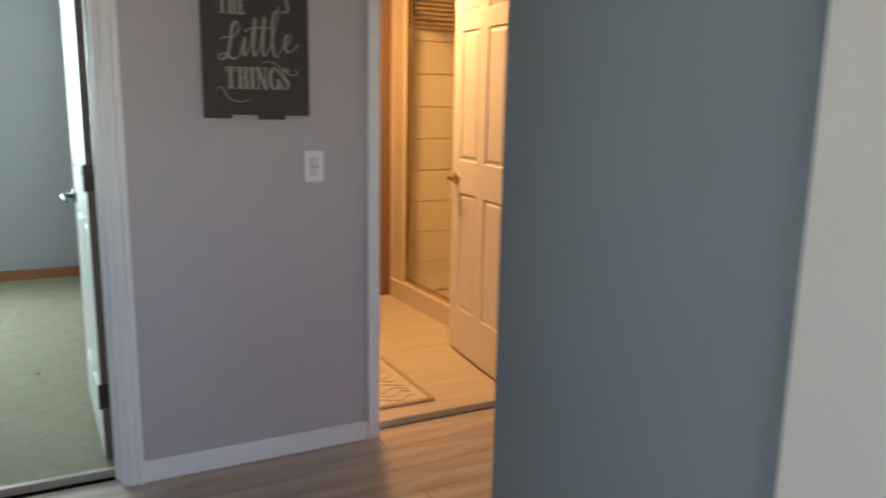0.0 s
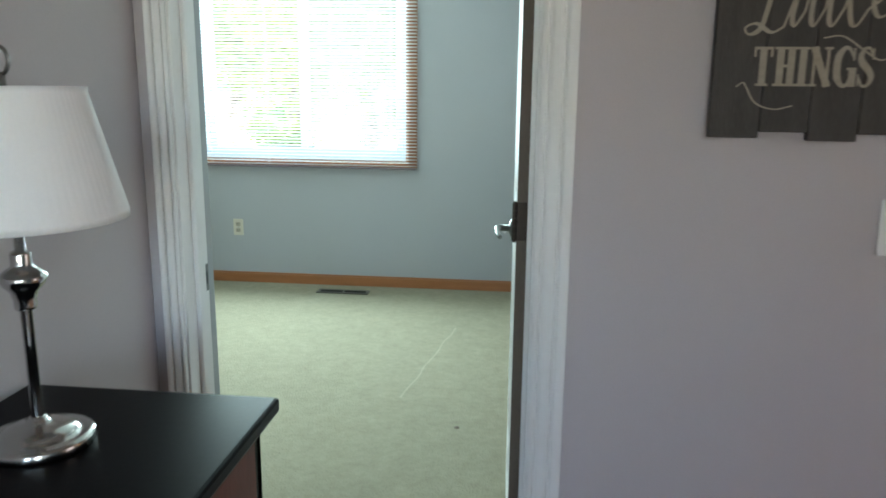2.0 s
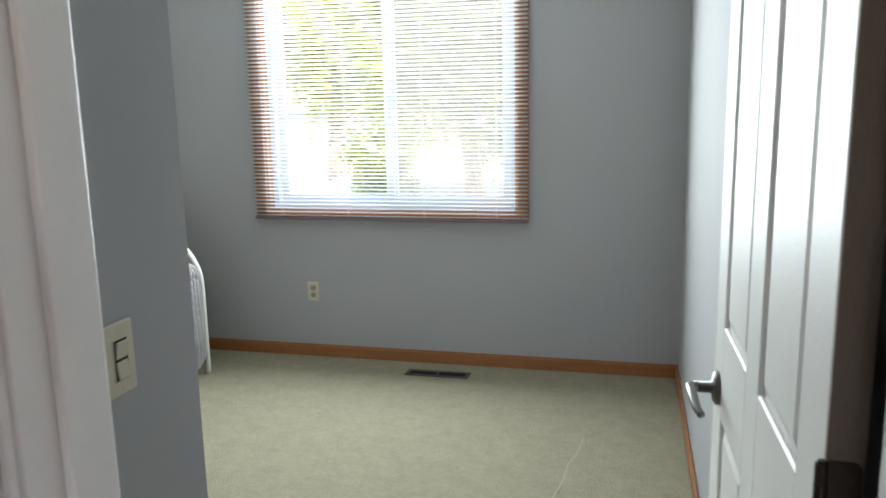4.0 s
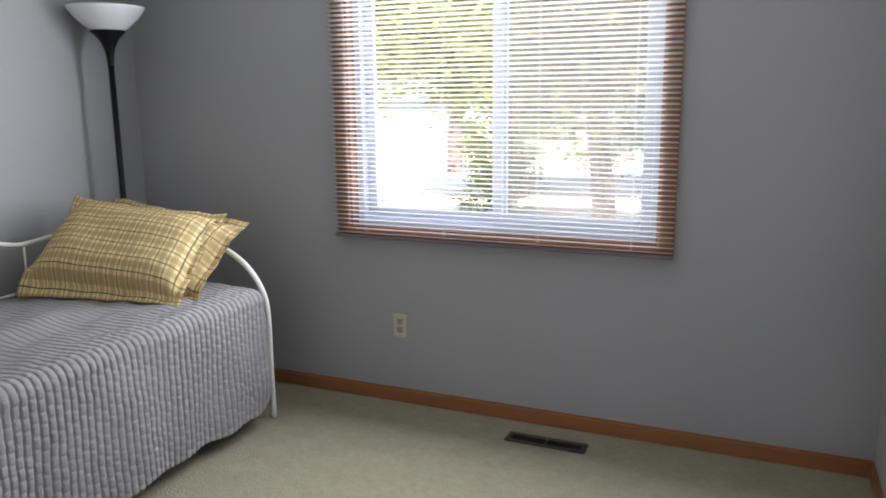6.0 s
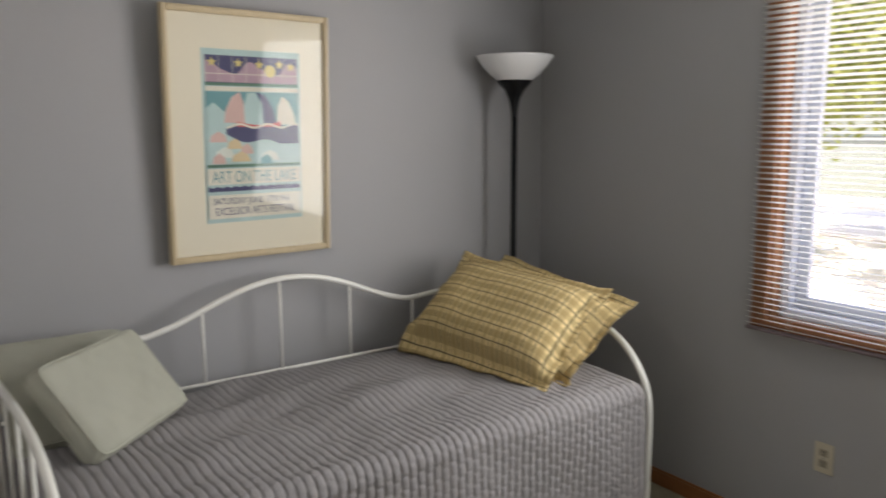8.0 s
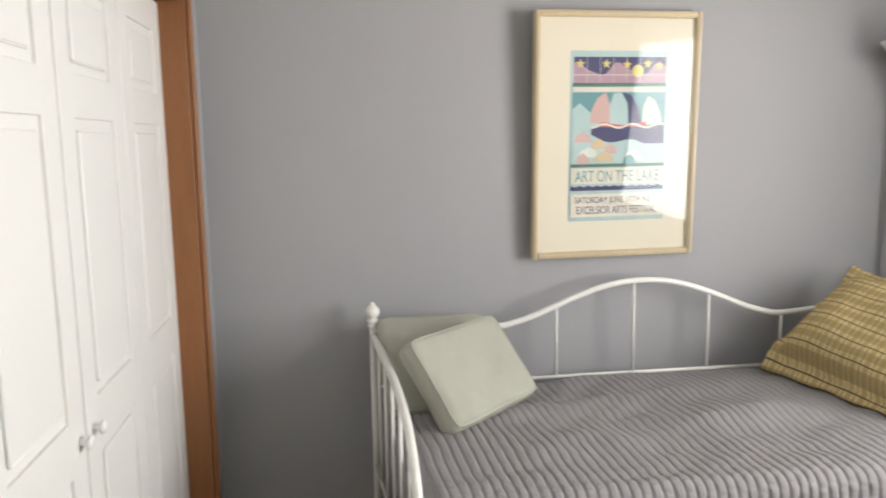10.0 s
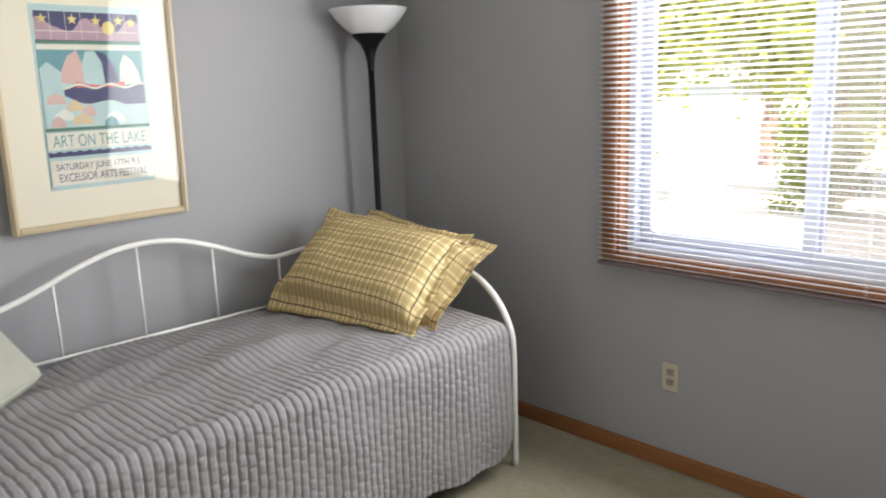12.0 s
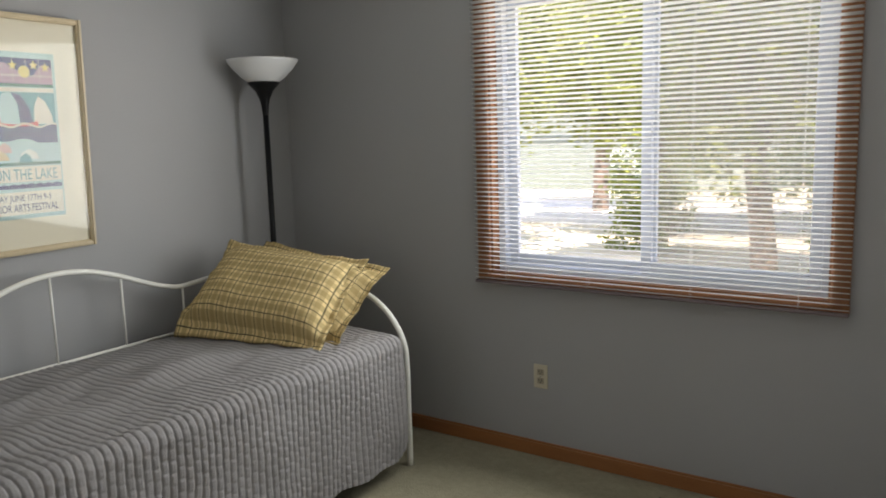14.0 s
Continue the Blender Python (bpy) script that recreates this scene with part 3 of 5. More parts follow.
part("casing", cube(0.846, 0.8635, -2.965, -2.880, FZ, 2.12, bevel=0.005, seg=2), CREAMTRIM, d)
part("head_casing", cube(0.846, 0.8635, -2.878, -2.182, 2.035, 2.12, bevel=0.005, seg=2), CREAMTRIM, d)
part("jamb", cube(0.865, 0.969, -2.168, -2.152, FZ, 2.03), CREAMTRIM, d)
part("jamb", cube(0.865, 0.969, -2.898, -2.882, FZ, 2.03), CREAMTRIM, d)

# closet: oak jamb and casing, white bifold doors
d = thing("closet_frame", (-2.32, 0.30, 0), "oak-stained wooden frame round the closet opening", "door frame", kind="structure")
part("jamb", cube(-3.344, -3.330, 0.242, 0.3595, 0, 2.03, bevel=0.002), OAKV, d)
part("jamb", cube(-1.34, -1.321, 0.242, 0.3595, 0, 2.03, bevel=0.002), OAKV, d)
part("head_jamb", cube(-3.330, -1.34, 0.242, 0.3595, 2.03, 2.0495, bevel=0.002), OAK, d)
part("casing", cube(-3.372, -3.337, 0.3605, 0.376, 0, 2.10, bevel=0.004), OAKV, d)
part("casing", cube(-1.33, -1.27, 0.3605, 0.376, 0, 2.10, bevel=0.004), OAKV, d)
part("head_casing", cube(-3.337, -1.33, 0.3605, 0.376, 2.04, 2.10, bevel=0.004), OAK, d)
for k in range(4):
    x0 = -3.328 + k * 0.4965
    c = thing("closet_door", (x0, 0.25, 0.01), "white panelled bifold closet door, closed", "door", "bifold closet doors")
    b = cube(x0, x0 + 0.486, 0.246, 0.262, 0.012, 2.02)
    for u0, u1 in ((0, 0.09), (0.396, 0.486)):
        box(b, x0 + u0, x0 + u1, 0.244, 0.272, 0.012, 2.02, bevel=0.002)
    for z0, z1 in ((0.012, 0.2), (0.86, 0.98), (1.62, 1.72), (1.92, 2.02)):
        box(b, x0 + 0.088, x0 + 0.398, 0.244, 0.272, z0, z1, bevel=0.002)
    part("leaf", b, DOORW, c)
    for z0, z1 in ((0.2, 0.86), (0.98, 1.62), (1.72, 1.92)):
        part("raised_panel", cube(x0 + 0.115, x0 + 0.371, 0.262, 0.270, z0 + 0.025, z1 - 0.025, bevel=0.006), DOORW, c)
    if k in (1, 2):
        b = lathe(bmesh.new(), [(0, 0.03), (0.013, 0.028), (0.017, 0.02), (0.008, 0.01), (0.010, 0)], (x0 + (0.04 if k == 2 else 0.446), 0.272, 0.92), 16, Matrix.Rotation(radians(-90), 4, "X"))
        part("knob", b, PLATEW, c, "", True)


# ---- window and blind ----
w = thing("window_1", (-1.51, WY, OZ0), "white vinyl sliding window with oak casing", "window", kind="structure")
cs = 0.060
y0, y1 = WY - 0.018, WY - 0.0005
part("casing", cube(OX0 - cs, OX0 + 0.004, y0, y1, OZ0 + 0.004, OZ1 + cs, bevel=0.003), OAKV, w, "oak-stained wooden casing")
part("casing", cube(OX1 - 0.004, OX1 + cs, y0, y1, OZ0 + 0.004, OZ1 + cs, bevel=0.003), OAKV, w, "oak-stained wooden casing")
part("casing", cube(OX0 + 0.004, OX1 - 0.004, y0, y1, OZ1 - 0.004, OZ1 + cs, bevel=0.003), OAK, w, "oak-stained wooden casing")
part("casing", cube(OX0 - cs, OX1 + cs, y0, y1, OZ0 - 0.035, OZ0 + 0.004, bevel=0.003), OAK, w, "oak-stained wooden casing")
part("jamb", cube(OX0, OX0 + 0.014, WY, WY + 0.06, OZ0 + 0.014, OZ1), OAKV, w, "oak-stained wooden jamb")
part("jamb", cube(OX1 - 0.014, OX1, WY, WY + 0.06, OZ0 + 0.014, OZ1), OAKV, w, "oak-stained wooden jamb")
part("sill", cube(OX0, OX1, WY, WY + 0.06, OZ0, OZ0 + 0.014), OAK, w, "oak-stained wooden sill")


def frame4(bm, x0, x1, z0, z1, wd, ya, yb, bev=0.003):
    box(bm, x0, x0 + wd, ya, yb, z0, z1, bevel=bev)
    box(bm, x1 - wd, x1, ya, yb, z0, z1, bevel=bev)
    box(bm, x0 + wd, x1 - wd, ya, yb, z0, z0 + wd, bevel=bev)
    box(bm, x0 + wd, x1 - wd, ya, yb, z1 - wd, z1, bevel=bev)
    return bm


part("window_frame", frame4(bmesh.new(), OX0 + 0.001, OX1 - 0.001, OZ0 + 0.001, OZ1 - 0.001, 0.045, WY + 0.061, WY + 0.145), VINYL, w)
mx = (OX0 + OX1) / 2
s1 = part("sash", frame4(bmesh.new(), OX0 + 0.046, mx + 0.03, OZ0 + 0.046, OZ1 - 0.046, 0.045, WY + 0.108, WY + 0.138), VINYL, w)
s2 = part("sash", frame4(bmesh.new(), mx - 0.025, OX1 - 0.046, OZ0 + 0.046, OZ1 - 0.046, 0.045, WY + 0.070, WY + 0.100), VINYL, w)
for s, xa, xb, yy in ((s1, OX0 + 0.09, mx - 0.014, WY + 0.122), (s2, mx + 0.019, OX1 - 0.09, WY + 0.084)):
    g = part("pane", cube(xa, xb, yy, yy + 0.003, OZ0 + 0.09, OZ1 - 0.09), GLASS, s)
    g.visible_shadow = False
g = part("insect_screen", cube(mx + 0.01, OX1 - 0.06, WY + 0.126, WY + 0.127, OZ0 + 0.06, OZ1 - 0.06), SCREEN, w, "grey insect screen")
g.visible_shadow = False

BL0, BL1, BY = OX0 - 0.062, OX1 + 0.062, WY - 0.036
bl = thing("window_blind", ((BL0 + BL1) / 2, BY, 0.82), "white horizontal mini blind lowered with open slats", "blind")
part("head_rail", cube(BL0, BL1, BY - 0.013, BY + 0.013, 2.205, 2.23, bevel=0.002), BLIND, bl)
part("bottom_rail", cube(BL0, BL1, BY - 0.012, BY + 0.012, 0.819, 0.832, bevel=0.003), RAIL, bl, "white bottom rail with its shade in a dark mauve-grey colour")
for x in (BL0 + 0.17, (BL0 + BL1) / 2 - 0.22, (BL0 + BL1) / 2 + 0.22, BL1 - 0.17):
    b = bmesh.new()
    for yy in (-0.0122, 0.0122):
        tube(b, [(x, BY + yy, 0.836), (x, BY + yy, 2.206)], 0.0006, 5)
    part("ladder_cord", b, BLIND, bl)


# ---- floor register, outlets and switches ----
v = thing("floor_register", (-1.20, 3.265, 0.0), "dark brown metal floor register set in the carpet", "floor vent")
b = bmesh.new()
VX0, VX1, VY0, VY1 = -1.375, -1.022, 3.222, 3.314
box(b, VX0, VX1, VY0, VY0 + 0.022, 0.0, 0.007, bevel=0.002)
box(b, VX0, VX1, VY1 - 0.022, VY1, 0.0, 0.007, bevel=0.002)
box(b, VX0, VX0 + 0.022, VY0 + 0.022, VY1 - 0.022, 0.0, 0.007, bevel=0.002)
box(b, VX1 - 0.022, VX1, VY0 + 0.022, VY1 - 0.022, 0.0, 0.007, bevel=0.002)
box(b, -1.203, -1.193, VY0 + 0.022, VY1 - 0.022, 0.0, 0.006)
part("rim", b, VENT, v)
part("duct", cube(VX0 + 0.02, VX1 - 0.02, VY0 + 0.02, VY1 - 0.02, 0.0005, 0.0015), DARK, v)
for k in range(5):
    y = VY0 + 0.026 + k * 0.0095
    part("louver", cube(VX0 + 0.022, VX1 - 0.022, y, y + 0.002, 0.002, 0.005), DARK, v)


def wall_plate(name, at, n, mat, label, kind):
    """A cover plate centred at a point of a wall; n is the way it faces: -y or +x."""
    o = thing(name, at, label, "outlet" if kind == "outlet" else "switch")
    m = Matrix.Translation(at) @ (Matrix.Identity(4) if n == "-y" else Matrix.Rotation(radians(90), 4, "Z"))

    def put(b):
        bmesh.ops.transform(b, matrix=m, verts=b.verts[:])
        return b
    part("cover_plate", put(cube(-0.0355, 0.0355, -0.006, 0.0, -0.0575, 0.0575, bevel=0.0025)), mat, o)
    if kind == "outlet":
        for z in (-0.021, 0.021):
            r = part("receptacle", put(cube(-0.017, 0.017, -0.0085, -0.005, z - 0.0145, z + 0.0145, bevel=0.002)), PLATEDARK, o)
            for x in (-0.0065, 0.0065):
                part("slot", put(cube(x - 0.0018, x + 0.0018, -0.0089, -0.008, z, z + 0.009)), DARK, r)
            part("ground_hole", put(cube(-0.0025, 0.0025, -0.0089, -0.008, z - 0.009, z - 0.004)), DARK, r)
        part("screw", put(lathe(bmesh.new(), [(0, 0.001), (0.003, 0.0)], (0, -0.0065, 0), 10, Matrix.Rotation(radians(90), 4, "X"))), NICKEL, o)
    else:
        f = part("switch_frame", put(cube(-0.0175, 0.0175, -0.0075, -0.005, -0.034, 0.034, bevel=0.0015)), mat, o)
        # a darker sheet paints the shadow in the gap round the rockers
        part("seam", put(cube(-0.0152, 0.0152, -0.0079, -0.0072, -0.0318, 0.0318)), SWITCHD if mat is PLATEW else DARK, f, "strip coloured as the shaded gap round the rockers")
        for z in (-0.016, 0.016):
            b = cube(-0.0132, 0.0132, -0.0115, -0.007, z - 0.0135, z + 0.0135, bevel=0.0012)
            bmesh.ops.rotate(b, verts=b.verts[:], cent=(0, -0.008, z), matrix=Matrix.Rotation(radians(9 if z > 0 else -9), 3, "X"))
            part("rocker", put(b), SWITCHG if mat is PLATEW else mat, f)
        for z in (-0.046, 0.046):
            part("screw", put(lathe(bmesh.new(), [(0, 0.001), (0.003, 0.0)], (0, -0.0065, z), 10, Matrix.Rotation(radians(90), 4, "X"))), mat, o)
    return o


wall_plate("wall_outlet", (-1.982, WY - 0.0005, 0.391), "-y", PLATE, "almond duplex wall outlet below the window", "outlet")
wall_plate("light_switch", (0.752, -0.0005, 1.094), "-y", PLATEW, "white two-rocker light switch on the hall wall", "switch")
wall_plate("light_switch", (-0.9495, 0.40, 1.06), "+x", PLATE, "almond light switch beside the bedroom door", "switch")


# a track left in the pile
ridge = smooth_path([(-0.372 - 0.148 * k / 8 + 0.006 * math.sin(k * 2.3), 2.60 - 1.04 * k / 8, -0.0088) for k in range(9)], 5)
structure("carpet_ridge", tube(bmesh.new(), ridge, 0.0105, 10), CARPETPALE, "faint raised ridge across the beige carpet", "carpet")
lt = part("lint", lathe(bmesh.new(), [(0.011, 0.0), (0.009, 0.003), (0.004, 0.005), (0, 0.005)], (-0.242, 1.285, 0.0), 9), BARK)
tagged(lt, "small dark scrap lying on the beige carpet", "scrap")


# ---- wooden sign ----
sg = thing("wooden_sign", (0.53, -0.02, 1.26), "charcoal stained plank sign with pale script lettering", "sign")
SX0, SX1 = 0.347, 0.715
wds = (0.095, 0.092, 0.092, 0.089)
x = SX0
for k, wd in enumerate(wds):
    z0 = (1.262, 1.274, 1.258, 1.272)[k]
    part("board", cube(x + 0.0005, x + wd - 0.0005, -0.034, -0.012, z0, 1.82 - 0.006 * (k % 2), bevel=0.002), SIGNWOOD, sg)
    x += wd
part("batten", cube(SX0 + 0.03, SX1 - 0.03, -0.012, -0.0008, 1.33, 1.37), SIGNWOOD, sg)
part("batten", cube(SX0 + 0.03, SX1 - 0.03, -0.012, -0.0008, 1.70, 1.74), SIGNWOOD, sg)


def ribbon(bm, pts, widths, at, z0):
    """A flat painted curve on the sign whose width changes along it."""
    P = smooth_path([(u, 0, z) for u, z in pts], 6)
    n = len(P)
    rows = []
    for i, p in enumerate(P):
        q = (P[min(i + 1, n - 1)] - P[max(i - 1, 0)]).normalized()
        f = i / (n - 1) * (len(widths) - 1)
        k = min(int(f), len(widths) - 2)
        w = (widths[k] + (widths[k + 1] - widths[k]) * (f - k)) / 2
        side = Vector((-q.z, 0, q.x)) * w
        rows.append([bm.verts.new((at + c.x, y, z0 + c.z)) for c in (p + side, p - side) for y in (-0.0350, -0.0340)])
    for a, b in zip(rows, rows[1:]):
        for x, y in ((0, 1), (1, 3), (3, 2), (2, 0)):
            bm.faces.new((a[x], a[y], b[y], b[x]))
    bm.faces.new((rows[0][0], rows[0][2], rows[0][3], rows[0][1]))
    bm.faces.new((rows[-1][0], rows[-1][1], rows[-1][3], rows[-1][2]))
    bmesh.ops.recalc_face_normals(bm, faces=bm.faces[:])


def serif_word(word, x, z, hh):
    """Capitals with thick and thin strokes and slab serifs, each letter a part."""
    k = hh / 0.07
    st, th, sf = 0.0125 * k, 0.005 * k, 0.0045 * k
    width = {"T": 0.037, "H": 0.042, "I": 0.019, "N": 0.043, "G": 0.040, "S": 0.032, "E": 0.034}
    for ch_ in word:
        w = width[ch_] * k
        b = bmesh.new()

        def bar(u0, u1, v0, v1, y=-0.0346):
            box(b, x + u0, x + u1, y, -0.0338, z + v0, z + v1)

        def stem(u, wide=st):
            bar(u - wide / 2, u + wide / 2, 0, hh)
            for v in (0, hh - sf):
                bar(u - wide / 2 - 0.0045 * k, u + wide / 2 + 0.0045 * k, v, v + sf, -0.0343)
        if ch_ == "I":
            stem(w / 2 - 0.002)
        elif ch_ == "T":
            stem(w / 2 - 0.002)
            bar(0, w - 0.004, hh - th, hh, -0.0349)
            bar(0, 0.004 * k, hh - 0.018 * k, hh)
            bar(w - 0.004 - 0.004 * k, w - 0.004, hh - 0.018 * k, hh)
        elif ch_ == "H":
            stem(0.010 * k)
            stem(w - 0.013 * k)
            bar(0.010 * k, w - 0.013 * k, hh * 0.48, hh * 0.48 + th, -0.0349)
        elif ch_ == "E":
            stem(0.010 * k)
            for v, q in ((0, 0.004), (hh * 0.48, 0.010), (hh - th, 0.005)):
                bar(0.010 * k, w - q * k, v, v + th, -0.0349)
            bar(w - 0.008 * k, w - 0.004 * k, 0, 0.016 * k)
            bar(w - 0.009 * k, w - 0.005 * k, hh - 0.016 * k, hh)
        elif ch_ == "N":
            stem(0.008 * k, th)
            stem(w - 0.011 * k, th)
            ribbon(b, [(0.006 * k, hh), (w / 2 - 0.002 * k, hh / 2), (w - 0.009 * k, 0)], (st, st, st), x, z)
        elif ch_ == "G":
            ribbon(b, [(w * 0.82, hh * 0.74), (w * 0.62, hh * 0.95), (w * 0.40, hh * 0.97), (w * 0.18, hh * 0.78), (w * 0.13, hh * 0.5), (w * 0.18, hh * 0.22), (w * 0.40, hh * 0.03), (w * 0.62, hh * 0.06), (w * 0.76, hh * 0.20)],
                   (0.003, 0.006, 0.008, 0.013, 0.013, 0.013, 0.008, 0.006, 0.008), x, z)
            bar(w * 0.66, w * 0.66 + st, 0.0, hh * 0.42)
            bar(w * 0.56, w * 0.98, hh * 0.42, hh * 0.42 + sf)
            bar(w * 0.80, w * 0.88, hh * 0.66, hh * 0.98)
        elif ch_ == "S":
            ribbon(b, [(w * 0.80, hh * 0.76), (w * 0.62, hh * 0.96), (w * 0.34, hh * 0.96), (w * 0.16, hh * 0.78), (w * 0.28, hh * 0.60), (w * 0.60, hh * 0.43), (w * 0.80, hh * 0.25), (w * 0.64, hh * 0.05), (w * 0.34, hh * 0.03), (w * 0.12, hh * 0.24)],
                   (0.003, 0.005, 0.006, 0.010, 0.013, 0.013, 0.011, 0.006, 0.005, 0.003), x, z)
            bar(w * 0.78, w * 0.86, hh * 0.68, hh * 0.98)
            bar(w * 0.06, w * 0.14, hh * 0.02, hh * 0.32)
        part("letter", b, SIGNINK, sg)
        x += w


serif_word("THINGS", 0.421, 1.362, 0.0735)
serif_word("THE", 0.405, 1.609, 0.056)


def stroke(pts, r0=0.0022, r1=0.0048):
    """A pen stroke in raised paint on the sign: thin going up, thick coming down."""
    P = smooth_path([(u, -0.0345, z) for u, z in pts], 8)
    rad = []
    for i, p in enumerate(P):
        q = P[min(i + 1, len(P) - 1)] - P[max(i - 1, 0)]
        rad.append(r1 if q.z < -0.3 * q.length else r0)
    rad = [sum(rad[max(0, i - 2):i + 3]) / len(rad[max(0, i - 2):i + 3]) for i in range(len(rad))]
    b = tube(bmesh.new(), P, r0, 8, radii=rad)
    for vert in b.verts:
        vert.co.y = -0.0345 + (vert.co.y + 0.0345) * 0.15
    part("script_stroke", b, SIGNINK, sg)


stroke([(0.405, 1.525), (0.425, 1.532), (0.452, 1.535), (0.470, 1.560), (0.462, 1.585), (0.448, 1.565), (0.440, 1.515), (0.428, 1.470), (0.408, 1.458), (0.400, 1.470), (0.420, 1.478), (0.448, 1.462), (0.470, 1.472)])
stroke([(0.470, 1.472), (0.490, 1.535), (0.484, 1.490), (0.490, 1.474), (0.506, 1.500)])
stroke([(0.506, 1.500), (0.526, 1.600), (0.518, 1.500), (0.524, 1.474), (0.542, 1.505)])
stroke([(0.500, 1.562), (0.530, 1.568), (0.575, 1.570)])
stroke([(0.542, 1.505), (0.558, 1.605), (0.550, 1.500), (0.557, 1.474), (0.576, 1.505)])
stroke([(0.576, 1.505), (0.606, 1.610), (0.594, 1.622), (0.584, 1.560), (0.588, 1.490), (0.600, 1.474), (0.620, 1.505)])
stroke([(0.620, 1.505), (0.644, 1.525), (0.648, 1.545), (0.634, 1.545), (0.628, 1.510), (0.640, 1.490), (0.660, 1.500), (0.676, 1.520)])
stroke([(0.545, 1.452), (0.580, 1.455), (0.620, 1.430), (0.650, 1.412), (0.672, 1.420), (0.662, 1.430)], 0.0015, 0.002)
stroke([(0.392, 1.360), (0.404, 1.368), (0.412, 1.358), (0.430, 1.330), (0.465, 1.318), (0.500, 1.325)], 0.0015, 0.002)
stroke([(0.624, 1.69), (0.640, 1.640), (0.632, 1.624), (0.612, 1.628), (0.606, 1.645)], 0.002, 0.004)
b = lathe(bmesh.new(), [(0, 0.0004), (0.005, 0.0002), (0.005, -0.0004)], (0.494, -0.0348, 1.556), 12, Matrix.Rotation(radians(90), 4, "X"))
part("script_dot", b, SIGNINK, sg)


sg.location = Vector(sg.location) + Vector((0.015, 0, 0.008))


# ---- black chest of drawers and table lamp ----
CX0, CX1, CY0, CY1, CZ = -0.812, -0.405, -1.68, -0.495, 0.866
ch = thing("chest_of_drawers", (-0.6, -1.0, FZ), "black chest of small dark cherry drawers with turned knobs", "chest")
part("top", cube(-0.814, -0.378, CY0 - 0.02, -0.472, CZ - 0.026, CZ, bevel=0.006, seg=2), BLACKWOOD, ch)
b = bmesh.new()
box(b, CX0, CX1, CY0, CY0 + 0.022, FZ, CZ - 0.026, bevel=0.002)
box(b, CX0, CX1, CY1 - 0.022, CY1, FZ, CZ - 0.026, bevel=0.002)
box(b, CX0, CX0 + 0.01, CY0 + 0.022, CY1 - 0.022, 0.03, CZ - 0.026)
box(b, CX0, CX1 - 0.02, CY0 + 0.022, CY1 - 0.022, 0.06, 0.08)
part("carcass", b, BLACKWOOD, ch)
n_col, n_row = 5, 4
pitch = (CY1 - CY0 - 0.03) / n_col
rowh = 0.170
b = bmesh.new()
for i in range(n_col + 1):
    y = CY0 + 0.015 + i * pitch
    box(b, CX1 - 0.03, CX1, y - 0.012, y + 0.012, 0.06, CZ - 0.027)
for j in range(n_row + 1):
    z = CZ - 0.030 - j * rowh
    box(b, CX1 - 0.03, CX1 - 0.0005, CY0 + 0.022, CY1 - 0.022, z - 0.012, z + 0.012)
part("face_frame", b, BLACKWOOD, ch)
for i in range(n_col):
    for j in range(n_row):
        ya, yb = CY0 + 0.015 + i * pitch + 0.0145, CY0 + 0.015 + (i + 1) * pitch - 0.0145
        z1 = CZ - 0.030 - j * rowh - 0.0145
        z0 = z1 - rowh + 0.029
        dr = part("drawer", cube(CX1 - 0.025, CX1 + 0.002, ya, yb, z0, z1, bevel=0.003), CHERRY, ch, "dark cherry drawer front")
        kb = lathe(bmesh.new(), [(0.0, 0.034), (0.009, 0.033), (0.0145, 0.027), (0.014, 0.021), (0.007, 0.016), (0.006, 0.007), (0.010, 0.002), (0.010, 0)], (CX1 + 0.002, (ya + yb) / 2, (z0 + z1) / 2), 16,
                   Matrix.Rotation(radians(90), 4, "Y"))
        part("knob", kb, KNOBW, dr, "turned dark red knob", True)
part("side_latch", cube(CX1 + 0.0005, CX1 + 0.014, CY1 - 0.012, CY1 - 0.001, 0.55, 0.60, bevel=0.003), BLACKIRON, ch)

LX, LY = -0.655, -0.680
tl = thing("table_lamp", (LX, LY, CZ), "brushed nickel table lamp with white pleated shade", "lamp")
part("base", lathe(bmesh.new(), [(0, 0), (0.070, 0), (0.072, 0.003), (0.072, 0.013), (0.070, 0.016), (0.060, 0.0175), (0.052, 0.0185), (0.049, 0.023), (0.044, 0.0265), (0.032, 0.031), (0.018, 0.034), (0.013, 0.037), (0.011, 0.043), (0, 0.043)], (LX, LY, CZ), 48), POLISHED, tl, "", True)
part("stem", lathe(bmesh.new(), [(0.0085, 0.04), (0.0078, 0.06), (0.0078, 0.196), (0.0135, 0.198), (0.0145, 0.202), (0.0145, 0.212), (0.0165, 0.216), (0.0175, 0.222), (0.027, 0.232), (0.0295, 0.238), (0.0305, 0.2415), (0.0290, 0.245), (0.022, 0.252), (0.014, 0.257), (0.0135, 0.261), (0.0135, 0.273), (0.0125, 0.276), (0.007, 0.278), (0.0065, 0.40), (0.004, 0.42), (0.003, 0.490)], (LX, LY, CZ), 36), POLISHED, tl, "", True)
part("shade", lathe(bmesh.new(), [(0.135, 0.320), (0.138, 0.320), (0.138, 0.330), (0.098, 0.484), (0.098, 0.492), (0.095, 0.492), (0.095, 0.484), (0.134, 0.332), (0.135, 0.320)], (LX, LY, CZ), 240, ripple=0.004, waves=80),
     material("white_pleated_fabric", (0.76, 0.75, 0.76), 0.9, vary=0.03, scale=5, fine=300), tl, "white pleated fabric shade", True)
b = bmesh.new()
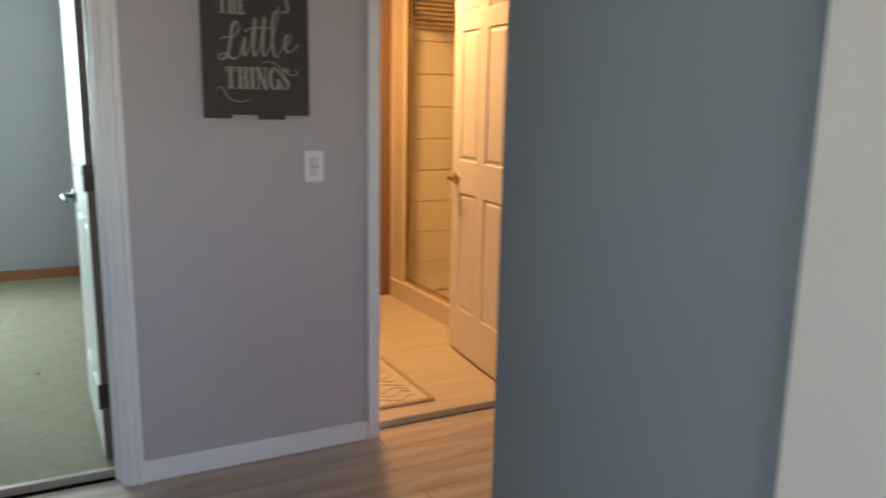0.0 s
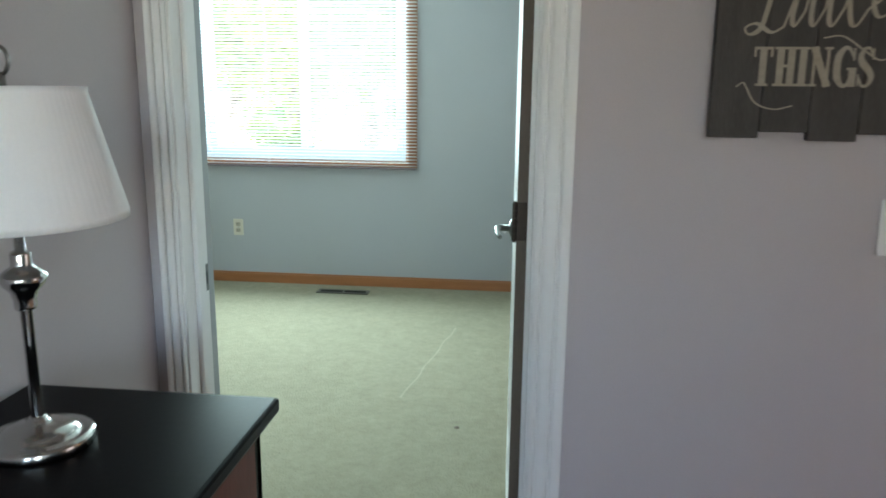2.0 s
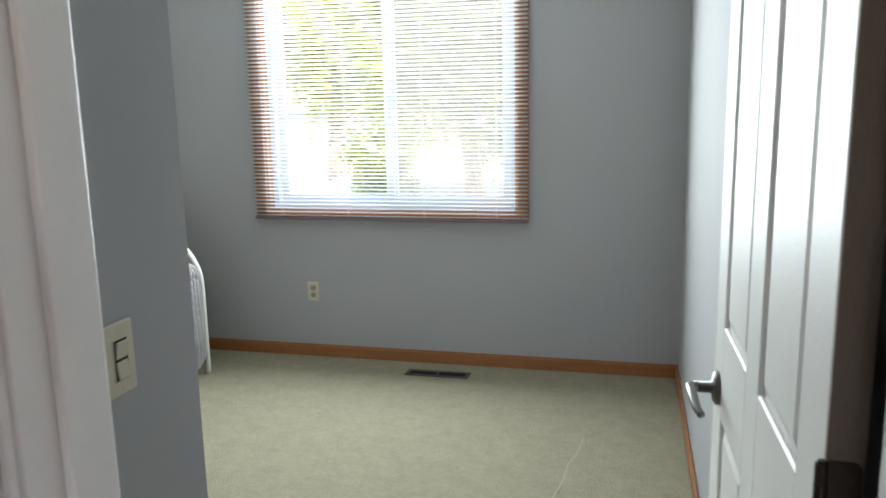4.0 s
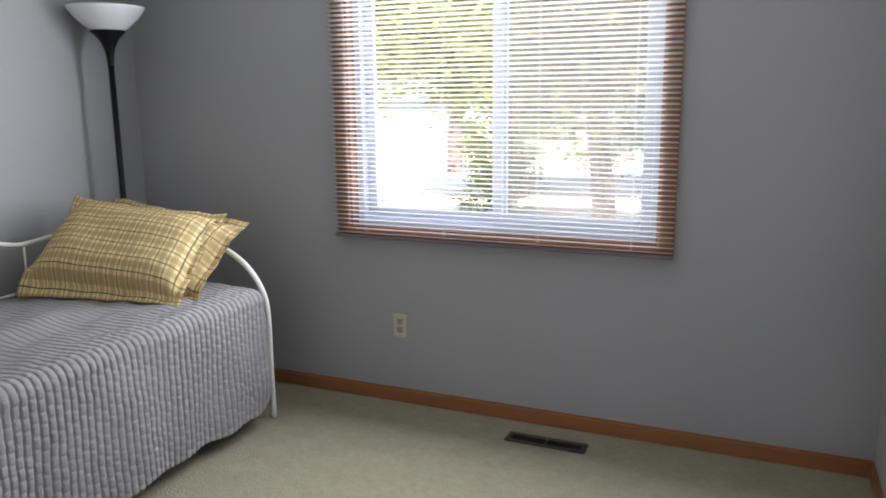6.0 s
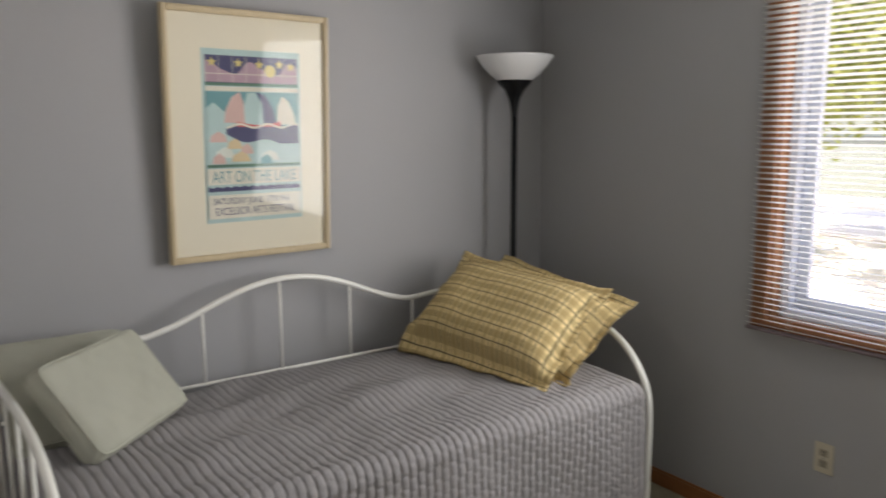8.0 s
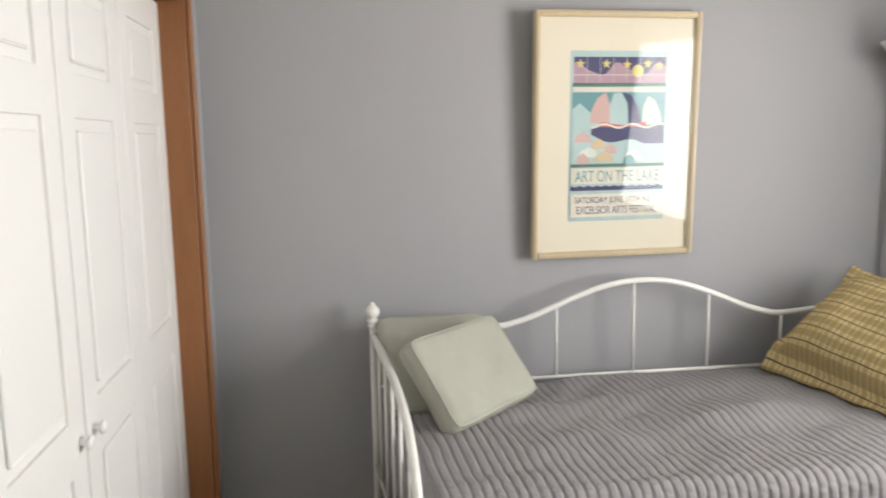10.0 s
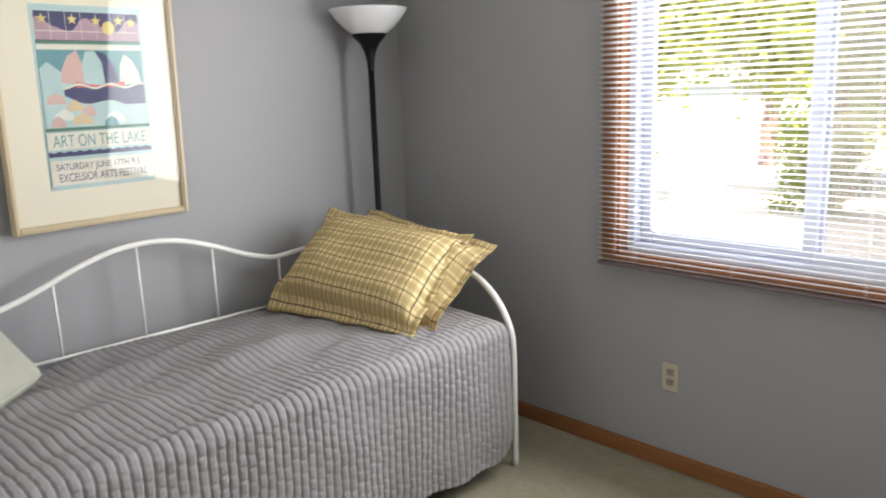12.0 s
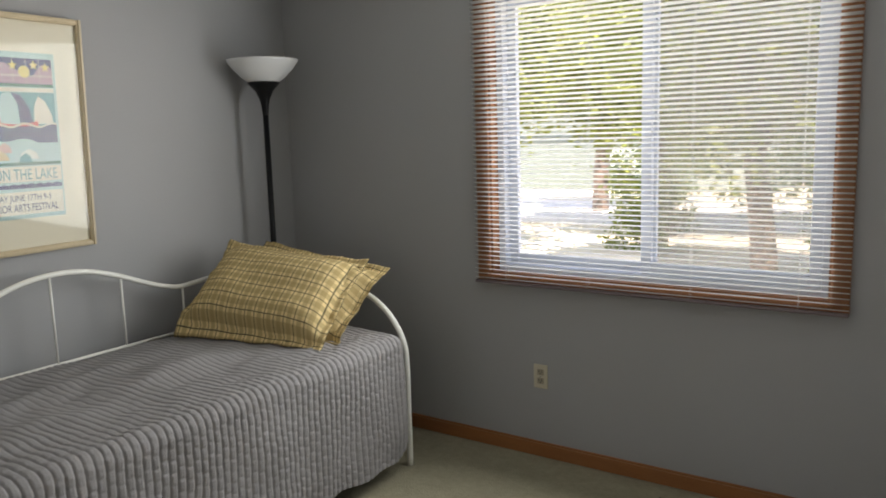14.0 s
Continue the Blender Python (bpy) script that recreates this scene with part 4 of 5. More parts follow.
for k in range(3):
    t = 2 * math.pi * k / 3
    tube(b, [(LX, LY, CZ + 0.489), (LX + 0.0955 * math.cos(t), LY + 0.0955 * math.sin(t), CZ + 0.489)], 0.0015, 6)
part("spider", b, NICKEL, tl)
b = bmesh.new()
tube(b, [(LX, LY, CZ + 0.488), (LX, LY, CZ + 0.506)], 0.005, 10)
pts = [(LX + 0.014 * math.sin(t), LY - 0.004 * math.sin(t), CZ + 0.523 - 0.017 * math.cos(t)) for t in (2 * math.pi * k / 24 for k in range(25))]
tube(b, pts, 0.0028, 8, cap=False)
part("finial", b, NICKEL, tl, "ring-shaped nickel finial", True)


# ---- daybed ----
BX, FX, NY, SY = -3.41, -2.462, 3.055, 0.953
db = thing("daybed", ((BX + FX) / 2, (NY + SY) / 2, 0), "white tubular steel daybed with a curved back", "bed")
half = ((1.02, 0.856), (0.90, 0.868), (0.74, 0.862), (0.58, 0.851), (0.51, 0.862), (0.415, 0.892), (0.265, 0.953), (0.13, 0.994), (0.0, 1.007))
cy = (NY + SY) / 2
crest = [(BX, cy - a, z) for a, z in half] + [(BX, cy + a, z) for a, z in half[-2::-1]]
crest[0], crest[-1] = (BX, SY, 0.852), (BX, NY, 0.852)
CP = smooth_path(crest, 6)
part("back_rail", tube(bmesh.new(), CP, 0.0115, 12), WHITEIRON, db, "", True)
part("lower_back_rail", tube(bmesh.new(), [(BX, SY, 0.638), (BX, NY, 0.638)], 0.007, 10), WHITEIRON, db, "", True)


def crest_z(y):
    return min(CP, key=lambda p: abs(p.y - y)).z


for k in range(-3, 4):
    y = cy - 0.035 + k * 0.3095
    if SY + 0.05 < y < NY - 0.05:
        part("back_bar", tube(bmesh.new(), [(BX, y, 0.638), (BX, y, crest_z(y) - 0.006)], 0.005, 8), WHITEIRON, db, "", True)
for y, skew in ((SY, 0.075), (NY, 0.0)):

    def at_end(x):
        return y + skew * (x - BX) / (FX - BX)
    part("back_post", tube(bmesh.new(), [(BX, y, 0.0), (BX, y, 0.868)], 0.0135, 12), WHITEIRON, db, "", True)
    part("finial", lathe(bmesh.new(), [(0.0135, 0), (0.019, 0.004), (0.019, 0.012), (0.013, 0.016), (0.021, 0.024), (0.021, 0.032), (0.014, 0.038), (0.022, 0.046), (0.027, 0.060), (0.025, 0.074), (0.015, 0.086), (0.009, 0.090), (0.010, 0.096), (0, 0.100)], (BX, y, 0.866), 24), WHITEIRON, db, "", True)
    arch = [(FX, y, 0.0), (FX, y, 0.25), (FX, y, 0.48), (FX - 0.012, y, 0.58), (FX - 0.055, y, 0.665), (FX - 0.13, y, 0.742), (FX - 0.235, y, 0.795), (FX - 0.40, y, 0.825), (FX - 0.62, y, 0.835), (BX, y, 0.838)]
    AP = smooth_path([(px, at_end(px), pz) for px, _, pz in arch], 7)
    part("end_arch", tube(bmesh.new(), AP, 0.0135, 12), WHITEIRON, db, "", True)
    part("end_rail", tube(bmesh.new(), [(BX, y, 0.33), (FX, at_end(FX), 0.33)], 0.009, 10), WHITEIRON, db, "", True)
    for k in range(1, 6 if skew else 4):
        x = BX + (FX - BX) * k / 6
        z = min((p for p in AP if p.z > 0.3), key=lambda p: abs(p.x - x)).z
        part("end_bar", tube(bmesh.new(), [(x, at_end(x), 0.33), (x, at_end(x), z - 0.008)], 0.0065, 8), WHITEIRON, db, "", True)
part("side_rail", cube(FX - 0.03, FX - 0.005, SY + 0.095, NY - 0.014, 0.30, 0.34), WHITEIRON, db)
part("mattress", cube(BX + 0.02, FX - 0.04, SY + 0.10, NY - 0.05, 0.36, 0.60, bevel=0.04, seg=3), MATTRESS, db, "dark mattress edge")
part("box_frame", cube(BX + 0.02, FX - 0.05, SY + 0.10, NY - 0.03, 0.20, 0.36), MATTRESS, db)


def quilt_mesh():
    """A bedspread over the mattress: channels across the bed, cross-stitched into cells on the hanging side."""
    ya, yb = SY + 0.02, NY - 0.024
    nu = 900
    xa, xb = BX + 0.012, FX + 0.018
    top = xb - xa - 0.05
    arc = 0.05 * math.pi / 2
    prof = []
    total = top + arc + 0.53
    nv = 280
    for j in range(nv + 1):
        prof.append(total * j / nv)
    verts, faces = [], []
    for i in range(nu + 1):
        y = ya + (yb - ya) * i / nu
        end = min(y - ya, yb - y)
        hem = 0.075 + 0.10 * max(0.0, 1 - (yb - y) / 0.16) ** 2 + 0.006 * math.sin(y * 23)
        for s in prof:
            shift = 0.011 * noise.noise(Vector((s * 2.6, y * 1.6, 1.7))) + 0.0035 * noise.noise(Vector((s * 13, y * 9, 4.1)))
            chan = (y - ya + shift) / 0.031
            rib = min(1.0, abs(math.sin(math.pi * chan)) * 1.25) ** 0.62
            nz = noise.noise(Vector((s * 2.2, y * 2.2, 3.1)))
            wob = noise.noise(Vector((s * 7, y * 5, 8.7)))
            crease = noise.noise(Vector((s * 15 + y * 4, y * 11 - s * 6, 6.3)))
            pinch = 0.42 + 0.58 * min(1.0, 1.7 * abs(math.sin(math.pi * (s / 0.044 + 0.3 * (math.floor(chan) % 2)) + 0.8 * wob))) ** 0.7
            if s < top:
                p, n = Vector((xa + s, y, 0.632)), Vector((0, 0, 1))
                fold = noise.noise(Vector((s * 3.0 + y * 2.4, y * 1.1 - s * 4.5, 5.5)))
                sag = 0.010 * math.sin(math.pi * min(1, max(0, s / top))) + 0.009 * nz + (0.015 * fold + 0.009 * noise.noise(Vector((s * 9 + y * 6, y * 3 - s * 11, 2.2)))) * min(1, end / 0.1)
                p.z += sag * min(1, (top - s) / 0.06 + 0.15) - 0.03 * max(0, 1 - end / 0.06) ** 2
                near = max(0.0, 1 - (top - s) / 0.30)
                d = (0.0048 + 0.0026 * nz + 0.0024 * near) * rib * (1 - near + near * pinch) + 0.0016 * crease
            elif s < top + arc:
                a = (s - top) / 0.05
                p = Vector((xb - 0.05 + 0.05 * math.sin(a), y, 0.632 - 0.05 + 0.05 * math.cos(a)))
                n = Vector((math.sin(a), 0, math.cos(a)))
                p.z += -0.03 * max(0, 1 - end / 0.06) ** 2
                d = (0.0072 + 0.0022 * a / 1.571 + 0.002 * nz) * rib * pinch + 0.0016 * crease
            else:
                h = (s - top - arc) / 0.53
                z = 0.582 - h * (0.582 - hem)
                drape = 0.012 * h * math.sin(y * 9 + 1.0) + 0.008 * h * math.sin(y * 21 + 4 * nz)
                p = Vector((xb + 0.016 * nz * h + drape, y, z))
                n = Vector((1, 0, 0))
                d = (0.0094 + 0.003 * wob) * (0.12 + 0.88 * rib) * pinch + 0.0022 * crease
            if end < 0.05:
                p.x -= 0.03 * (1 - end / 0.05) ** 2
            p.y += 0.075 * (p.x - BX) / (FX - BX) * (1 - (y - ya) / (yb - ya))
            p += n * (d + 0.002 * wob)
            verts.append(p)
    for i in range(nu):
        for j in range(nv):
            a = i * (nv + 1) + j
            faces.append((a, a + nv + 1, a + nv + 2, a + 1))
    # the end that hangs by the window, and the other end
    for i, sgn in ((0, -1), (nu, 1)):
        row = [verts[i * (nv + 1) + j].copy() for j in range(nv + 1)]
        base = len(verts)
        for j, p in enumerate(row):
            verts.append(Vector((p.x, p.y + sgn * 0.004, max(0.30, min(p.z - 0.02, 0.40)) if j * total / nv < top + arc else p.z - 0.001)))
        for j in range(nv):
            a, c = i * (nv + 1) + j, base + j
            faces.append((a, a + 1, c + 1, c) if sgn > 0 else (a + 1, a, c, c + 1))
    q = thing("bedspread", ((xa + xb) / 2, cy, 0.6), "grey channel-quilted bedspread hanging over the daybed's side", "bedspread")
    cut = next(j for j, t in enumerate(prof) if t > top + arc)
    groups = {"top_panel": [], "side_drop": [], "end_drop": [], "far_end_drop": []}
    for f, face in enumerate(faces):
        groups["far_end_drop" if f >= (nu + 1) * nv else "end_drop" if f >= nu * nv else "top_panel" if f % nv < cut else "side_drop"].append(face)
    for key, fs in groups.items():
        used = sorted({v for f in fs for v in f})
        at = {v: k for k, v in enumerate(used)}
        me = bpy.data.meshes.new(key)
        me.from_pydata([tuple(verts[v]) for v in used], [], [[at[v] for v in f] for f in fs])
        me.polygons.foreach_set("use_smooth", [True] * len(me.polygons))
        me.materials.append(QUILT)
        ob = new(key, me)
        ob.parent = q
        ob.matrix_parent_inverse = Matrix.Translation(-q.location)


quilt_mesh()


def pillow_mesh(name, mat, w, h, thick, flange, m, label, category, group, seed, rest=0.0):
    """A stuffed pillow about its own u, v, with a flat flange; its lower edge lies down on a bed at the height rest."""
    N = 44
    verts, faces, uvs = [], [], []
    idx = {}
    for side in (1, -1):
        for i in range(N + 1):
            for j in range(N + 1):
                u, v = -1 + 2 * i / N, -1 + 2 * j / N
                x, y = u * (w / 2 + flange), v * (h / 2 + flange)
                bu, bv = min(1, abs(x) / (w / 2)), min(1, abs(y) / (h / 2))
                puff = max(0.0, (1 - bu ** 5) * (1 - bv ** 3.2)) ** 0.5
                k = noise.noise(Vector((x * 7 + seed, y * 7, side * 2.0)))
                k2 = noise.noise(Vector((x * 22 + seed, y * 22, side * 3.0)))
                z = side * (thick / 2 * puff + 0.0015) + 0.012 * k * puff + 0.009 * k2 * (1 - 0.6 * puff) * (0.4 + 0.6 * max(abs(u), abs(v)))
                pin = 1 - 0.05 * (abs(u) ** 3) * (1 - abs(v) ** 2) - 0.0
                pin2 = 1 - 0.06 * (abs(v) ** 3) * (1 - abs(u) ** 2)
                if flange and (bu >= 1 or bv >= 1):
                    z += (0.010 if v < 0 else 0.004) * math.sin(x * 31 + seed) * (1 if bv >= 1 else 0) + 0.005 * math.sin(y * 27 + seed) * (1 if bu >= 1 else 0)
                idx[side, i, j] = len(verts)
                p = m @ Vector((x * pin, y * pin2, z))
                if rest:
                    low = max(0.0, (-v - 0.78) / 0.22) ** 1.2
                    p.z += (rest + 0.006 + 0.006 * k - p.z) * low * (0.85 if side > 0 else 1.0)
                    p.z = max(p.z, rest)
                verts.append(p)
                uvs.append((x, y))
        for i in range(N):
            for j in range(N):
                q = [idx[side, i, j], idx[side, i + 1, j], idx[side, i + 1, j + 1], idx[side, i, j + 1]]
                faces.append(q if side > 0 else q[::-1])
    for i in range(N):
        for a, c in (((i, 0), (i + 1, 0)), ((N, i), (N, i + 1)), ((i + 1, N), (i, N)), ((0, i + 1), (0, i))):
            faces.append([idx[1, a[0], a[1]], idx[-1, a[0], a[1]], idx[-1, c[0], c[1]], idx[1, c[0], c[1]]])
    me = bpy.data.meshes.new(name)
    me.from_pydata([tuple(p) for p in verts], [], faces)
    lay = me.uv_layers.new(name="UVMap")
    for lp in me.loops:
        lay.data[lp.index].uv = uvs[lp.vertex_index]
    me.polygons.foreach_set("use_smooth", [True] * len(me.polygons))
    me.materials.append(mat)
    return tagged(new(name, me), label, category, group)


def set_pose(centre, along, up):
    """The pose of a pillow or cushion by its centre, along its width and up its face."""
    u = Vector(along).normalized()
    v = Vector(up)
    v = (v - u * v.dot(u)).normalized()
    m = Matrix((u, v, u.cross(v))).transposed().to_4x4()
    m.translation = Vector(centre)
    return m


def box_cushion(w, h, thick, m, label, seed):
    """A boxed seat cushion: two softly crowned faces, a side band between them and piping along both edges."""
    N, B = 36, 8
    verts, faces, idx = [], [], {}

    def outline_at(i, j):
        u, v = -1 + 2 * i / N, -1 + 2 * j / N
        round_u = 1 - 0.05 * abs(v) ** 12 - 0.018 * (1 - v * v)
        round_v = 1 - 0.05 * abs(u) ** 12 - 0.018 * (1 - u * u)
        return u, v, u * round_u * w / 2, v * round_v * h / 2
    for side in (1, -1):
        for i in range(N + 1):
            for j in range(N + 1):
                u, v, x, y = outline_at(i, j)
                crown = max(0.0, (1 - u ** 6) * (1 - v ** 6)) ** 0.5
                k = noise.noise(Vector((x * 8 + seed, y * 8, side * 2.0)))
                k2 = noise.noise(Vector((x * 26 + seed, y * 26, side * 3.0)))
                z = side * thick / 2 * (0.70 + 0.36 * crown) + (0.010 * k + 0.004 * k2) * crown
                idx[side, i, j] = len(verts)
                verts.append(m @ Vector((x, y, z)))
        for i in range(N):
            for j in range(N):
                q = [idx[side, i, j], idx[side, i + 1, j], idx[side, i + 1, j + 1], idx[side, i, j + 1]]
                faces.append(q if side > 0 else q[::-1])
    rim = [(i, 0) for i in range(N)] + [(N, j) for j in range(N)] + [(i, N) for i in range(N, 0, -1)] + [(0, j) for j in range(N, 0, -1)]
    band = []
    for i, j in rim:
        column = [idx[1, i, j]]
        for b in range(1, B):
            u, v, x, y = outline_at(i, j)
            f = 1 - 2 * b / B
            out = 0.010 * (1 - f * f) + 0.003 * noise.noise(Vector((x * 20 + seed, y * 20, f * 2)))
            r = max(math.hypot(x, y), 1e-4)
            column.append(len(verts))
            verts.append(m @ Vector((x + x / r * out, y + y / r * out, f * thick / 2 * 0.70)))
        column.append(idx[-1, i, j])
        band.append(column)
    for k in range(len(band)):
        a, c = band[k], band[(k + 1) % len(band)]
        for b in range(B):
            faces.append((a[b], a[b + 1], c[b + 1], c[b]))
    me = bpy.data.meshes.new("cushion")
    me.from_pydata([tuple(p) for p in verts], [], faces)
    me.polygons.foreach_set("use_smooth", [True] * len(me.polygons))
    me.materials.append(SAGE)
    cu = tagged(new("cushion", me), label, "cushion", "sage cushions")
    for side in (1, -1):
        loop = [verts[idx[side, i, j]] for i, j in rim[::2]] + [verts[idx[side, rim[0][0], rim[0][1]]]]
        part("piping", tube(bmesh.new(), loop, 0.0034, 7, cap=False), SAGE, cu, "", True)
    return cu


pillow_mesh("pillow", PLAID, 0.685, 0.435, 0.21, 0.043, set_pose((-2.97, 2.738, 0.836), (0.977, 0.197, -0.086), (-0.103, 0.779, 0.619)), "yellow plaid flanged bed pillow leaning on another", "pillow", "plaid pillows", 1.0, 0.645)
pillow_mesh("pillow", PLAID, 0.745, 0.375, 0.21, 0.043, set_pose((-2.968, 2.893, 0.816), (0.995, -0.038, -0.089), (0.087, 0.745, 0.661)), "yellow plaid flanged bed pillow against the bed end", "pillow", "plaid pillows", 5.0, 0.645)
box_cushion(0.475, 0.315, 0.090, set_pose((-3.078, 1.267, 0.784), (-0.701, 0.713, -0.006), (-0.449, -0.435, 0.781)), "sage green boxed cushion with piping, leaning on another", 9.0)
box_cushion(0.41, 0.42, 0.075, set_pose((-3.262, 1.185, 0.758), (-0.08, 0.997, -0.02), (-0.82, -0.05, 0.57)), "sage green boxed cushion slumped in the bed's corner", 13.0)


# ---- floor lamp ----
FXL, FYL = -3.346, 3.118
fl = thing("floor_lamp", (FXL, FYL, 0), "black torchiere floor lamp with white glass bowl", "lamp")
part("base", lathe(bmesh.new(), [(0, 0), (0.118, 0), (0.12, 0.006), (0.115, 0.018), (0.05, 0.028), (0.016, 0.035), (0, 0.035)], (FXL, FYL, 0), 40), BLACKIRON, fl, "", True)
part("pole", tube(bmesh.new(), [(FXL, FYL, 0.03), (FXL, FYL, 1.70)], 0.0145, 16), BLACKIRON, fl, "", True)
part("cup", lathe(bmesh.new(), [(0.0145, 1.62), (0.018, 1.66), (0.026, 1.70), (0.045, 1.74), (0.078, 1.775), (0.080, 1.783), (0, 1.783)], (FXL, FYL, 0.018), 32), BLACKIRON, fl, "", True)
part("bowl", lathe(bmesh.new(), [(0.074, 1.782), (0.110, 1.808), (0.146, 1.845), (0.173, 1.882), (0.176, 1.892), (0.172, 1.893), (0.140, 1.852), (0.10, 1.815), (0.0, 1.80)], (FXL, FYL, 0.018), 48), BOWL, fl, "white frosted glass bowl", True)


# ---- framed poster ----
PY0, PY1, PZ0, PZ1 = 1.575, 2.243, 1.092, 2.027
pf = thing("framed_poster", (L + 0.01, (PY0 + PY1) / 2, PZ0), "sailboat arts festival poster in pale gold frame under glass", "picture")


def onwall(u, v, d):
    return Vector((L + 0.006 + d, u, v))


b = bmesh.new()
fw = 0.024
for ya, yb, za, zb in ((PY0, PY0 + fw, PZ0, PZ1), (PY1 - fw, PY1, PZ0, PZ1), (PY0 + fw, PY1 - fw, PZ0, PZ0 + fw), (PY0 + fw, PY1 - fw, PZ1 - fw, PZ1)):
    box(b, L + 0.001, L + 0.024, ya, yb, za, zb, bevel=0.003)
    q = 0.007
    sy = (q if yb - ya < 0.1 else 0)
    sz = (q if zb - za < 0.1 else 0)
    box(b, L + 0.024, L + 0.029, ya + sy, yb - sy, za + sz, zb - sz, bevel=0.0015)
part("frame", b, GOLDFRAME, pf)
part("mat_board", cube(L + 0.002, L + 0.008, PY0 + fw, PY1 - fw, PZ0 + fw, PZ1 - fw), MATBOARD, pf)
g = part("glass", cube(L + 0.0165, L + 0.0185, PY0 + fw - 0.002, PY1 - fw + 0.002, PZ0 + fw - 0.002, PZ1 - fw + 0.002), PICGLASS, pf)
g.visible_shadow = False
QY0, QY1, QZ0, QZ1 = 1.721, 2.119, 1.234, 1.882
PW, PH = QY1 - QY0, QZ1 - QZ0
layer = [0]


def ink(name, key, pts, lift=None):
    layer[0] += 1
    z = 0.0022 + 0.00012 * layer[0]
    b = outline(bmesh.new(), [(QY0 + u * PW, QZ0 + v * PH) for u, v in pts], lambda u, v, d: onwall(u, v, z + d), 0.0001)
    return part(name, b, INK[key], pf)


def rect(u0, u1, v0, v1):
    return [(u0, v0), (u1, v0), (u1, v1), (u0, v1)]


def wave(u0, u1, v0, top, n=24):
    return [(u0, v0), (u1, v0)] + [(u1 + (u0 - u1) * k / n, top(u1 + (u0 - u1) * k / n)) for k in range(n + 1)]


ink("poster_sheet", "aqua", rect(0, 1, 0, 1))
ink("night_sky", "navy", rect(0.03, 0.97, 0.80, 0.965))
ink("hill_cloud", "mauve", wave(0.03, 0.97, 0.815, lambda u: 0.895 + 0.035 * math.sin(u * 15 + 0.4) + 0.01 * math.sin(u * 31)))
for k in range(8):
    ink("grid_line", "paper", rect(0.03 + k * 0.134, 0.034 + k * 0.134, 0.815, 0.965))
ink("grid_line", "paper", rect(0.03, 0.97, 0.860, 0.864))
for cu, cv in ((0.10, 0.925), (0.36, 0.925), (0.57, 0.92), (0.78, 0.925), (0.90, 0.915)):
    ink("star", "yellow", [(cu + (0.048 if k % 2 == 0 else 0.02) * math.sin(k * math.pi / 5), cv + (0.030 if k % 2 == 0 else 0.0125) * math.cos(k * math.pi / 5)) for k in range(10)])
ink("moon", "yellow", [(0.68 + 0.058 * math.cos(t), 0.885 + 0.036 * math.sin(t)) for t in (2 * math.pi * k / 24 for k in range(24))])
ink("border_band", "green", rect(0.03, 0.97, 0.795, 0.812))
ink("border_band", "paper", rect(0.03, 0.97, 0.765, 0.790))
ink("sea_sky", "teal", rect(0.03, 0.97, 0.50, 0.762))
ink("water", "aqua", wave(0.03, 0.30, 0.40, lambda u: 0.70 - 0.5 * abs(u - 0.10)))
ink("sail", "pink", [(0.20, 0.585), (0.22, 0.66), (0.28, 0.73), (0.36, 0.762), (0.40, 0.70), (0.41, 0.58)])
ink("sail", "aqua", [(0.41, 0.575), (0.40, 0.68), (0.44, 0.755), (0.52, 0.76), (0.58, 0.70), (0.60, 0.57)])
ink("sail", "navy", [(0.60, 0.57), (0.59, 0.69), (0.53, 0.762), (0.62, 0.745), (0.70, 0.67), (0.73, 0.58)])
ink("sail", "paper", [(0.74, 0.57), (0.75, 0.68), (0.80, 0.74), (0.87, 0.71), (0.93, 0.63), (0.94, 0.58)])
ink("sea", "navy", wave(0.22, 0.97, 0.46, lambda u: 0.565 + 0.012 * math.sin(u * 22)))
ink("hull", "red", wave(0.33, 0.78, 0.560, lambda u: 0.592 - 0.02 * math.sin((u - 0.33) / 0.45 * math.pi)))
ink("foam", "paper", [(u, 0.572 + 0.012 * math.sin(u * 22)) for u in (0.97 - 0.05 * k for k in range(16))] + [(u, 0.560 + 0.012 * math.sin(u * 22)) for u in (0.22 + 0.05 * k for k in range(16))])
ink("shore", "aqua", wave(0.03, 0.97, 0.345, lambda u: 0.53 - 0.10 * u + 0.02 * math.sin(u * 12)))
for cu, cv, r, key in ((0.14, 0.50, 0.09, "pink"), (0.30, 0.46, 0.08, "sand"), (0.42, 0.43, 0.07, "pink"), (0.20, 0.41, 0.10, "pale"), (0.36, 0.385, 0.10, "sand"), (0.14, 0.375, 0.07, "pink"), (0.66, 0.39, 0.10, "pale"), (0.62, 0.365, 0.07, "teal")):
    ink("town_shape", key, [(cu - r, cv - 0.028), (cu + r, cv - 0.028), (cu + r * 0.7, cv + 0.012), (cu, cv + 0.035), (cu - r * 0.8, cv + 0.010)])
ink("border_band", "green", rect(0.02, 0.98, 0.325, 0.343))
ink("title_panel", "paper", rect(0.02, 0.98, 0.225, 0.318))
ink("border_band", "navy", wave(0.02, 0.98, 0.185, lambda u: 0.210 + 0.004 * math.sin(u * 70), 60))
ink("date_panel", "paper", rect(0.02, 0.98, 0.025, 0.165))


def poster_text(text, u, v, size, key, stretch):
    layer[0] += 1
    d = 0.0024 + 0.00012 * layer[0]
    m = Matrix.Translation(onwall(QY0 + u * PW, QZ0 + v * PH, d)) @ Matrix.Rotation(radians(90), 4, "Z") @ Matrix.Rotation(radians(90), 4, "X")
    lettering("lettering", text, size, m, INK[key], pf, 0.0001, stretch)


poster_text("ART ON THE LAKE", 0.50, 0.238, 0.062, "teal", 0.66)
